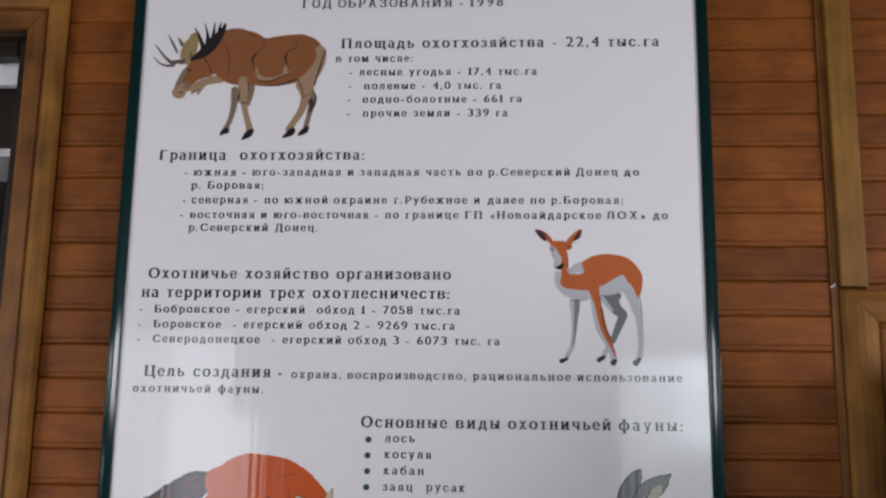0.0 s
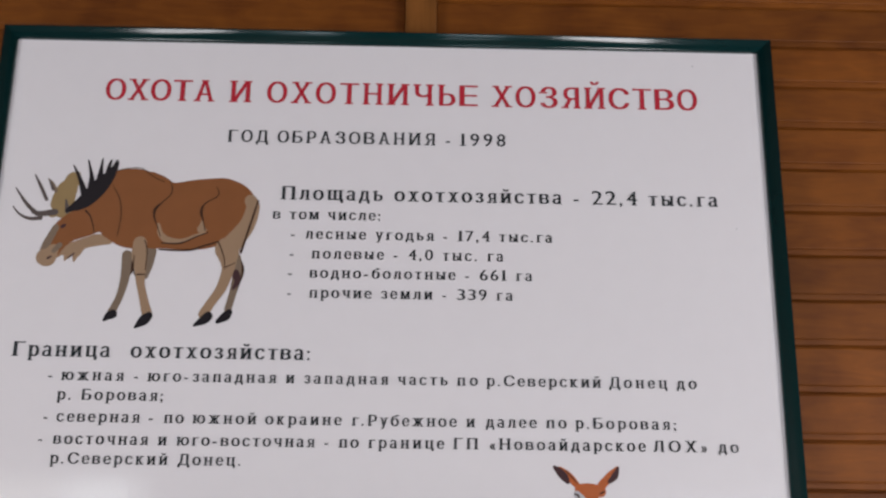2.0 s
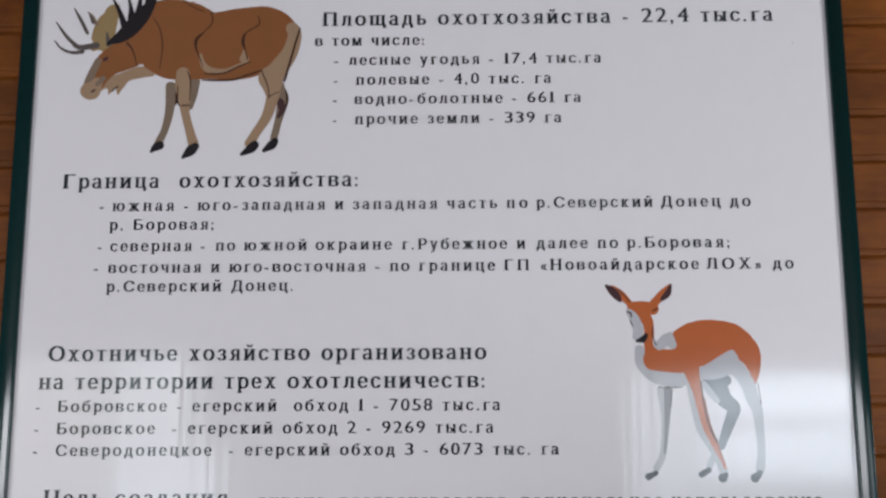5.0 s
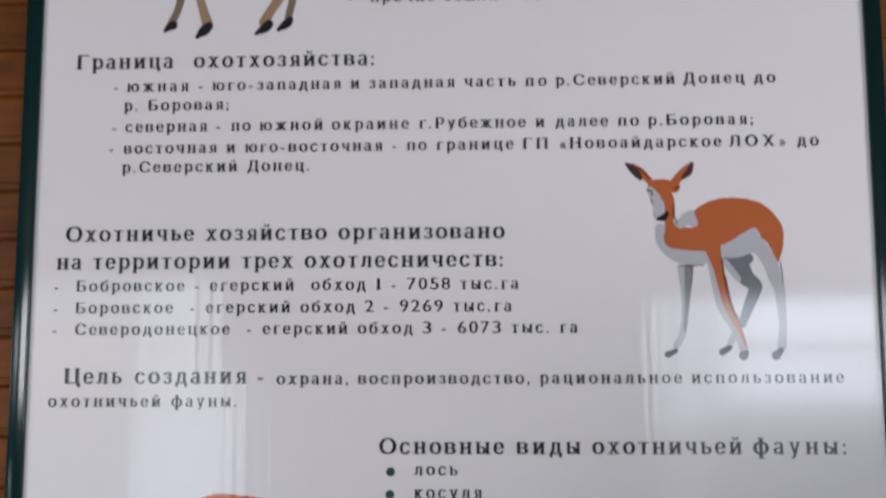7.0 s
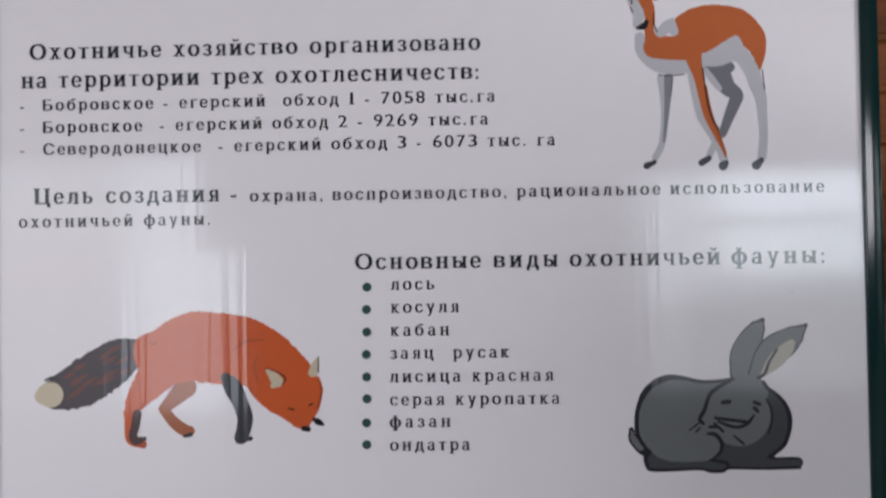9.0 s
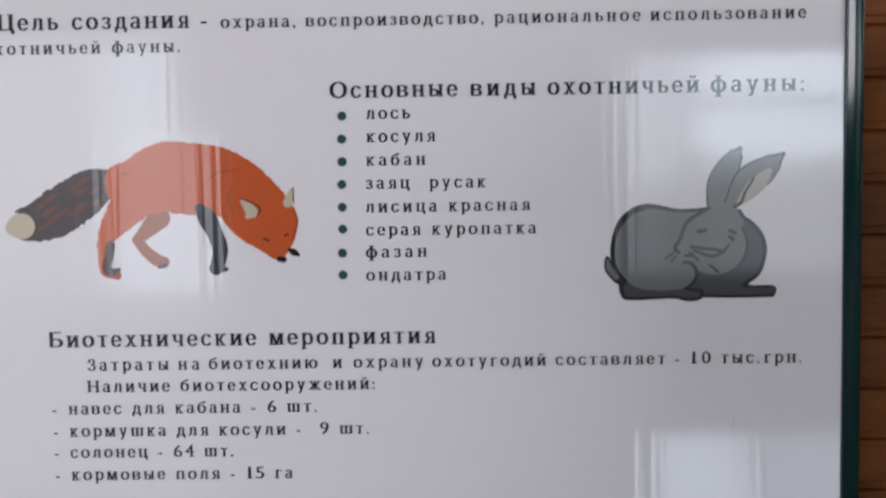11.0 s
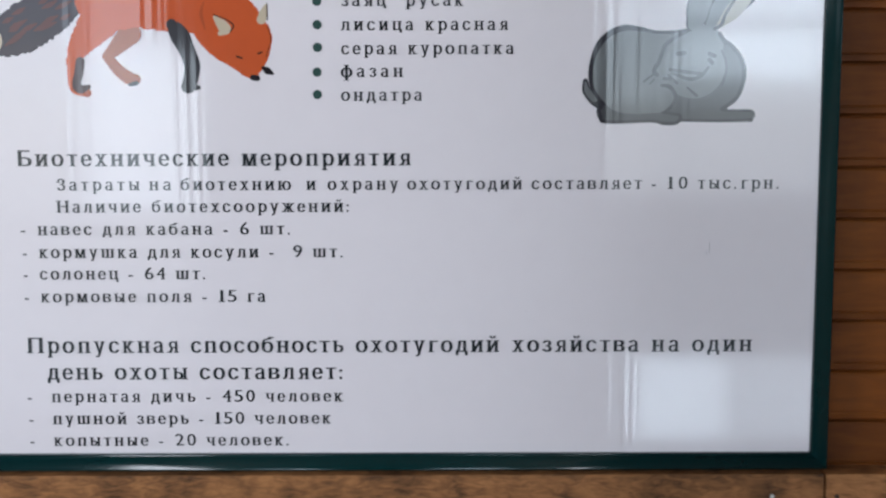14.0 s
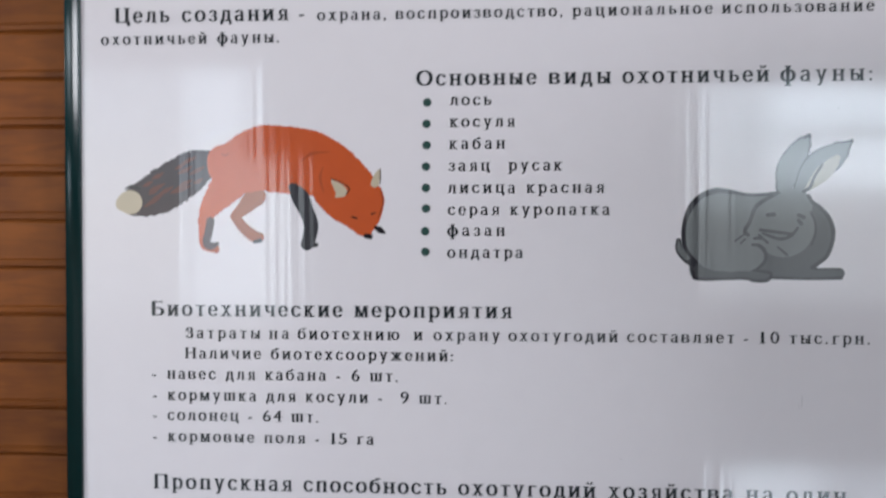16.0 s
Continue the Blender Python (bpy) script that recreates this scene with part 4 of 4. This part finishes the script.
stroke(orange_print, "line", 38, (0.326, 1.001, 0.0006), (0.340, 1.000, 0.0008), (0.361, 1.001, 0.0006))
stroke(orange_print, "line", 39, (0.346, 0.997, 0.0006), (0.343, 0.972, 0.0006))
stroke(orange_print, "line", 40, (0.468, 1.005, 0.0005), (0.471, 0.977, 0.0006))

red_print = picture("red orange flat printed silhouette", "red", 6, (-0.397, 0.643, 0.0070), (-0.383, 0.631, 0.0249), (-0.365, 0.623, 0.0381), (-0.327, 0.635, 0.0467), (-0.300, 0.634, 0.0482), (-0.260, 0.629, 0.0475), (-0.233, 0.621, 0.0428), (-0.213, 0.608, 0.0397), (-0.194, 0.593, 0.0358), (-0.179, 0.577, 0.0327))
stroke(red_print, "rust", 0, (-0.335, 0.580, 0.0156), (-0.354, 0.561, 0.0101), (-0.366, 0.550, 0.0070))
stroke(red_print, "rust", 1, (-0.366, 0.550, 0.0070), (-0.353, 0.533, 0.0078), (-0.338, 0.521, 0.0086), (-0.329, 0.519, 0.0070))
stroke(red_print, "ink", 2, (-0.337, 0.512, 0.0023), (-0.328, 0.514, 0.0031))
stroke(red_print, "taildark", 3, (-0.517, 0.572, 0.0218), (-0.487, 0.583, 0.0296), (-0.455, 0.602, 0.0311), (-0.427, 0.620, 0.0272), (-0.408, 0.629, 0.0187))
stroke(red_print, "cream", 4, (-0.537, 0.569, 0.0109), (-0.530, 0.571, 0.0156), (-0.525, 0.571, 0.0179))
stroke(red_print, "ink", 5, (-0.533, 0.591, 0.0012), (-0.522, 0.595, 0.0023), (-0.511, 0.591, 0.0012))
stroke(red_print, "red", 7, (-0.225, 0.602, 0.0327), (-0.214, 0.575, 0.0249), (-0.202, 0.563, 0.0195), (-0.179, 0.545, 0.0156), (-0.170, 0.527, 0.0086))
stroke(red_print, "red", 8, (-0.179, 0.571, 0.0327), (-0.174, 0.559, 0.0280), (-0.169, 0.539, 0.0140))
stroke(red_print, "red", 9, (-0.174, 0.590, 0.0202), (-0.165, 0.577, 0.0202), (-0.164, 0.564, 0.0195))
stroke(red_print, "red", 10, (-0.212, 0.561, 0.0156), (-0.193, 0.550, 0.0148), (-0.175, 0.531, 0.0101))
stroke(red_print, "red", 11, (-0.367, 0.608, 0.0288), (-0.384, 0.587, 0.0226), (-0.404, 0.562, 0.0140), (-0.411, 0.546, 0.0093), (-0.414, 0.526, 0.0070), (-0.412, 0.507, 0.0062), (-0.395, 0.501, 0.0054))
stroke(red_print, "redshade", 12, (-0.412, 0.507, 0.0039), (-0.395, 0.500, 0.0047))
stroke(red_print, "umber", 13, (-0.403, 0.543, 0.0061), (-0.406, 0.526, 0.0061), (-0.409, 0.513, 0.0061), (-0.404, 0.506, 0.0061), (-0.393, 0.509, 0.0030))
stroke(red_print, "hoof", 14, (-0.278, 0.592, 0.0073), (-0.268, 0.578, 0.0129), (-0.259, 0.559, 0.0110), (-0.252, 0.538, 0.0110), (-0.254, 0.520, 0.0101), (-0.258, 0.509, 0.0092))
stroke(red_print, "hoof", 15, (-0.262, 0.504, 0.0031), (-0.244, 0.508, 0.0031))
stroke(red_print, "cream", 16, (-0.220, 0.601, 0.0023), (-0.211, 0.592, 0.0070), (-0.206, 0.586, 0.0078))
stroke(red_print, "cream", 17, (-0.213, 0.580, 0.0031), (-0.205, 0.583, 0.0047))
stroke(red_print, "cream", 18, (-0.151, 0.617, 0.0016), (-0.154, 0.608, 0.0047), (-0.157, 0.598, 0.0062))
stroke(red_print, "line", 19, (-0.222, 0.605, 0.0007), (-0.208, 0.600, 0.0008), (-0.195, 0.591, 0.0011), (-0.199, 0.582, 0.0010))
stroke(red_print, "line", 20, (-0.149, 0.619, 0.0007), (-0.149, 0.598, 0.0008))
stroke(red_print, "line", 21, (-0.149, 0.589, 0.0005), (-0.145, 0.570, 0.0006), (-0.152, 0.548, 0.0005))
stroke(red_print, "ink", 22, (-0.156, 0.534, 0.0023), (-0.150, 0.530, 0.0047), (-0.143, 0.526, 0.0019))
stroke(red_print, "ink", 23, (-0.170, 0.521, 0.0039), (-0.164, 0.520, 0.0039))
stroke(red_print, "line", 24, (-0.191, 0.549, 0.0014), (-0.184, 0.547, 0.0013))
stroke(red_print, "line", 25, (-0.162, 0.553, 0.0014), (-0.157, 0.555, 0.0011))
stroke(red_print, "redshade", 26, (-0.266, 0.631, 0.0008), (-0.250, 0.642, 0.0023), (-0.225, 0.644, 0.0008))
stroke(red_print, "redshade", 27, (-0.234, 0.622, 0.0008), (-0.238, 0.606, 0.0023), (-0.233, 0.585, 0.0008))
stroke(red_print, "redshade", 28, (-0.386, 0.642, 0.0008), (-0.380, 0.640, 0.0016), (-0.375, 0.643, 0.0008))
# short brick-coloured streaks along the dark tail
for i in range(16):
    u, v = random.uniform(0.08, 0.92), random.uniform(-0.8, 0.8)
    x, z, wide = -0.510 + 0.100 * u, 0.575 + 0.054 * u, 0.022 + 0.004 * u
    x, z, d = x - 0.47 * v * wide, z + 0.88 * v * wide, random.uniform(0.006, 0.012)
    stroke(red_print, "tailred", 40 + i, (x - d, z - 0.5 * d, 0.0010), (x, z + random.uniform(-0.001, 0.001), 0.0034), (x + d, z + 0.5 * d, 0.0010))

grey_print = picture("grey flat printed silhouette", "warmgrey", 11, (0.338, 0.531, 0.0512), (0.345, 0.520, 0.0504), (0.379, 0.519, 0.0305))
stroke(grey_print, "deepgrey", 0, (0.447, 0.527, 0.0458), (0.446, 0.519, 0.0443))
stroke(grey_print, "deepgrey", 1, (0.453, 0.531, 0.0382), (0.459, 0.527, 0.0344), (0.457, 0.512, 0.0359))
stroke(grey_print, "deepgrey", 2, (0.415, 0.490, 0.0153), (0.438, 0.493, 0.0183))
stroke(grey_print, "deepgrey", 3, (0.306, 0.477, 0.0099), (0.316, 0.472, 0.0107))
stroke(grey_print, "deepgrey", 4, (0.385, 0.471, 0.0084), (0.397, 0.469, 0.0076))
stroke(grey_print, "deepgrey", 5, (0.409, 0.481, 0.0153), (0.461, 0.487, 0.0153))
stroke(grey_print, "deepgrey", 6, (0.405, 0.468, 0.0076), (0.462, 0.469, 0.0076), (0.504, 0.469, 0.0069))
stroke(grey_print, "deepgrey", 7, (0.301, 0.484, 0.0053), (0.306, 0.469, 0.0092), (0.323, 0.470, 0.0099))
stroke(grey_print, "deepgrey", 8, (0.306, 0.466, 0.0061), (0.346, 0.466, 0.0061), (0.385, 0.465, 0.0069), (0.402, 0.465, 0.0084))
stroke(grey_print, "greyline", 9, (0.280, 0.515, 0.0036), (0.282, 0.502, 0.0061), (0.292, 0.490, 0.0069), (0.300, 0.481, 0.0046))
stroke(grey_print, "warmgrey", 10, (0.280, 0.514, 0.0011), (0.283, 0.502, 0.0042), (0.292, 0.491, 0.0046))
stroke(grey_print, "warmgrey", 12, (0.328, 0.547, 0.0374), (0.344, 0.558, 0.0275), (0.375, 0.554, 0.0267), (0.413, 0.554, 0.0282))
stroke(grey_print, "warmgrey", 13, (0.367, 0.542, 0.0397), (0.394, 0.542, 0.0382))
stroke(grey_print, "warmgrey", 14, (0.353, 0.496, 0.0260), (0.381, 0.492, 0.0199))
stroke(grey_print, "greyline", 15, (0.426, 0.591, 0.0117), (0.434, 0.617, 0.0179), (0.449, 0.645, 0.0140), (0.460, 0.662, 0.0038))
stroke(grey_print, "warmgrey", 16, (0.427, 0.591, 0.0101), (0.434, 0.617, 0.0163), (0.449, 0.645, 0.0117), (0.459, 0.658, 0.0023))
stroke(grey_print, "greyline", 17, (0.449, 0.589, 0.0101), (0.469, 0.616, 0.0195), (0.494, 0.634, 0.0179), (0.519, 0.655, 0.0026))
stroke(grey_print, "warmgrey", 18, (0.450, 0.590, 0.0086), (0.470, 0.616, 0.0179), (0.494, 0.634, 0.0163), (0.516, 0.652, 0.0016))
stroke(grey_print, "earpale", 19, (0.458, 0.587, 0.0031), (0.476, 0.606, 0.0101), (0.491, 0.621, 0.0093), (0.499, 0.631, 0.0047))
stroke(grey_print, "warmgrey", 20, (0.424, 0.540, 0.0412), (0.426, 0.534, 0.0428))
stroke(grey_print, "warmgrey", 21, (0.435, 0.576, 0.0137), (0.443, 0.564, 0.0229))
stroke(grey_print, "greyline", 22, (0.417, 0.582, 0.0027), (0.401, 0.573, 0.0028), (0.388, 0.563, 0.0028), (0.382, 0.549, 0.0028), (0.379, 0.540, 0.0028), (0.374, 0.532, 0.0028), (0.373, 0.527, 0.0028), (0.377, 0.523, 0.0028))
stroke(grey_print, "greyline", 23, (0.416, 0.583, 0.0016), (0.398, 0.580, 0.0022), (0.374, 0.580, 0.0023), (0.355, 0.584, 0.0027), (0.336, 0.586, 0.0038), (0.322, 0.583, 0.0043), (0.309, 0.576, 0.0040), (0.298, 0.564, 0.0042), (0.290, 0.546, 0.0031), (0.287, 0.526, 0.0031), (0.289, 0.507, 0.0027), (0.297, 0.493, 0.0024), (0.306, 0.484, 0.0019))
stroke(grey_print, "greyline", 24, (0.460, 0.578, 0.0027), (0.466, 0.569, 0.0027), (0.477, 0.561, 0.0027), (0.488, 0.548, 0.0028), (0.494, 0.531, 0.0031), (0.493, 0.512, 0.0028), (0.485, 0.492, 0.0028), (0.466, 0.477, 0.0027))
stroke(grey_print, "greyline", 25, (0.463, 0.555, 0.0012), (0.469, 0.542, 0.0016), (0.470, 0.525, 0.0016), (0.465, 0.509, 0.0012))
stroke(grey_print, "greyline", 26, (0.404, 0.551, 0.0027), (0.413, 0.552, 0.0031))
stroke(grey_print, "greyline", 27, (0.447, 0.551, 0.0027), (0.454, 0.548, 0.0027))
stroke(grey_print, "greyline", 28, (0.447, 0.543, 0.0027), (0.451, 0.539, 0.0027))
stroke(grey_print, "greyline", 29, (0.394, 0.530, 0.0022), (0.437, 0.524, 0.0024))
stroke(grey_print, "greyline", 30, (0.446, 0.533, 0.0016), (0.438, 0.523, 0.0024), (0.428, 0.518, 0.0024), (0.417, 0.518, 0.0023), (0.398, 0.525, 0.0019))
stroke(grey_print, "greyline", 31, (0.386, 0.518, 0.0022), (0.396, 0.518, 0.0022))
stroke(grey_print, "greyline", 32, (0.392, 0.523, 0.0016), (0.404, 0.512, 0.0019))
stroke(grey_print, "greyline", 33, (0.418, 0.506, 0.0012), (0.431, 0.495, 0.0019))
stroke(grey_print, "greyline", 34, (0.371, 0.523, 0.0012), (0.359, 0.514, 0.0012))
stroke(grey_print, "greyline", 35, (0.373, 0.517, 0.0012), (0.367, 0.511, 0.0012))
stroke(grey_print, "greyline", 36, (0.383, 0.509, 0.0019), (0.392, 0.508, 0.0027), (0.399, 0.502, 0.0027), (0.402, 0.493, 0.0027), (0.399, 0.483, 0.0023), (0.389, 0.474, 0.0016))
stroke(grey_print, "greyline", 37, (0.385, 0.473, 0.0016), (0.399, 0.471, 0.0022), (0.408, 0.469, 0.0022), (0.409, 0.463, 0.0022), (0.402, 0.458, 0.0023), (0.385, 0.458, 0.0022), (0.370, 0.461, 0.0019), (0.308, 0.460, 0.0023), (0.301, 0.469, 0.0019), (0.297, 0.484, 0.0019))
stroke(grey_print, "greyline", 38, (0.411, 0.462, 0.0019), (0.462, 0.461, 0.0019), (0.506, 0.462, 0.0023))
stroke(grey_print, "greyline", 39, (0.466, 0.475, 0.0014), (0.504, 0.475, 0.0014))
stroke(grey_print, "greyline", 40, (0.453, 0.584, 0.0023), (0.462, 0.590, 0.0023), (0.468, 0.605, 0.0019), (0.479, 0.622, 0.0016))

# flecks and a scratch on the sheet
for x, z, w, h in ((0.548, 1.514, 0.0022, 0.0026), (0.501, 0.701, 0.0030, 0.0016), (0.494, 1.790, 0.0050, 0.0016), (0.453, 0.287, 0.0008, 0.020), (0.449, 0.281, 0.0006, 0.009), (0.31, 1.33, 0.0014, 0.0014), (-0.20, 0.93, 0.0012, 0.0016), (0.20, 0.20, 0.0014, 0.0012)):
    fleck = bmesh.new()
    bmesh.ops.create_circle(fleck, cap_ends=True, segments=9, radius=0.5, matrix=Matrix.Translation((x, -0.0008, z)) @ Matrix.Diagonal((w, 1, h, 1)) @ Matrix.Rotation(radians(90), 4, "X"))
    for v in fleck.verts:
        v.co.x += random.uniform(-0.15, 0.15) * w
        v.co.z += random.uniform(-0.15, 0.15) * h
    part("fleck", fleck, INK["fleck"], board, "small grey dirt fleck")

# ---- beam under the board ----
beam = structure("trim_beam", box(L_OUT - 0.2, 0.618, -0.014, FACE + 0.02, Z - 0.16, Z - 0.0285, 0.0025), BEAM, "rough brown timber beam under the board", "beam")
structure("trim_beam_end", box(0.6205, R_OUT - 0.002, -0.010, FACE + 0.02, Z - 0.16, Z - 0.0300, 0.0025), BEAM, "rough brown timber beam beside the board", "beam")


def nail(x, z, y, metal, look_of):
    n = thing("nail", x, y, z, "small round " + look_of + " nail head in the timber beam", "nail", "", "nails in the beam")
    bm = bmesh.new()
    bmesh.ops.create_cone(bm, cap_ends=True, segments=16, radius1=0.0036, radius2=0.0028, depth=0.002, matrix=Matrix.Rotation(radians(90), 4, "X"))
    part("head", bm, metal, n)


nail(0.545, Z - 0.060, -0.0148, STEEL, "bright steel")
nail(0.637, Z - 0.062, -0.0108, RUST, "rusted")

# loose end of a thin pale wire by the casing corner
wire = bpy.data.curves.new("wire", "CURVE")
wire.dimensions, wire.bevel_depth, wire.bevel_resolution = "3D", 0.0016, 2
sp = wire.splines.new("BEZIER")
sp.bezier_points.add(2)
for p, c in zip(sp.bezier_points, ((R_OUT - 0.010, FACE + 0.004, R_TOP + 0.016), (R_OUT - 0.011, FACE - 0.010, R_TOP + 0.008), (R_OUT - 0.020, FACE - 0.014, R_TOP + 0.002))):
    p.co, p.handle_left_type, p.handle_right_type = c, "AUTO", "AUTO"
_w = new("wire", wire)
_me = bpy.data.meshes.new_from_object(_w.evaluated_get(bpy.context.evaluated_depsgraph_get()))
bpy.data.objects.remove(_w)
_me.materials.clear()
_me.materials.append(CURTAIN)
tagged(new("wire", _me), "short loose end of thin pale wire by the casing", "wire")

# ---- planks of the wall ----
PITCH = 0.0723
ORIGIN = Z + 1.630
# front of one board, from its lower edge up: joint, narrow recessed tongue, groove and broad face
SECTION = [(0.0, 0.0200), (0.0, 0.0070), (0.0014, 0.0048), (0.0024, 0.0016), (0.0100, 0.0012), (0.0108, 0.0022), (0.0116, 0.0023), (0.0124, 0.0006), (0.0140, 0.0000), (0.0676, 0.0000), (0.0700, 0.0010), (0.0712, 0.0036), (0.0718, 0.0070), (PITCH, 0.0070), (PITCH, 0.0200)]


def plank_mesh(length, seed):
    """A board whose two edges waver a little along its length."""
    bm, rings, count = bmesh.new(), [], 10
    for i in range(count + 1):
        x, ring = length * i / count, []
        for s, d in SECTION:
            w = noise.noise(Vector((x * 7.0, seed * 3.7, s > 0.04))) if d < 0.0055 else 0.0
            ring.append(bm.verts.new((x, d, s + (0.0016 * w if s > 0.066 or s < 0.003 else 0.0008 * w if s < 0.015 else 0.0))))
        rings.append(ring)
    n = len(SECTION)
    for p, q in zip(rings, rings[1:]):
        for i in range(n):
            bm.faces.new((p[i], p[(i + 1) % n], q[(i + 1) % n], q[i]))
    bm.faces.new(rings[0])
    bm.faces.new(list(reversed(rings[-1])))
    bmesh.ops.recalc_face_normals(bm, faces=bm.faces)
    return mesh_of("plank", bm, PLANK)


SPANS = [(L_OUT + 0.003, 0.023, -1.0, -0.001), (0.077, R_OUT - 0.017, -1.0, -0.004), (0.932, 1.60, R_TOP - 0.07, -0.008), (L_OUT - 0.75, L_OUT, L_TOP + 0.088, -0.001)]
rows = [ORIGIN + PITCH * i for i in range(-36, 10)]
for x0, x1, lo, shift in SPANS:
    meshes = [plank_mesh(x1 - x0, seed) for seed in range(5)]
    for z in rows:
        if z < 0.01 or z + PITCH > TOP or z < lo:
            continue
        o = new("plank", random.choice(meshes))
        o.parent = wall_ob
        o.location = (x0, FACE + random.uniform(0.0, 0.0012), z + shift)
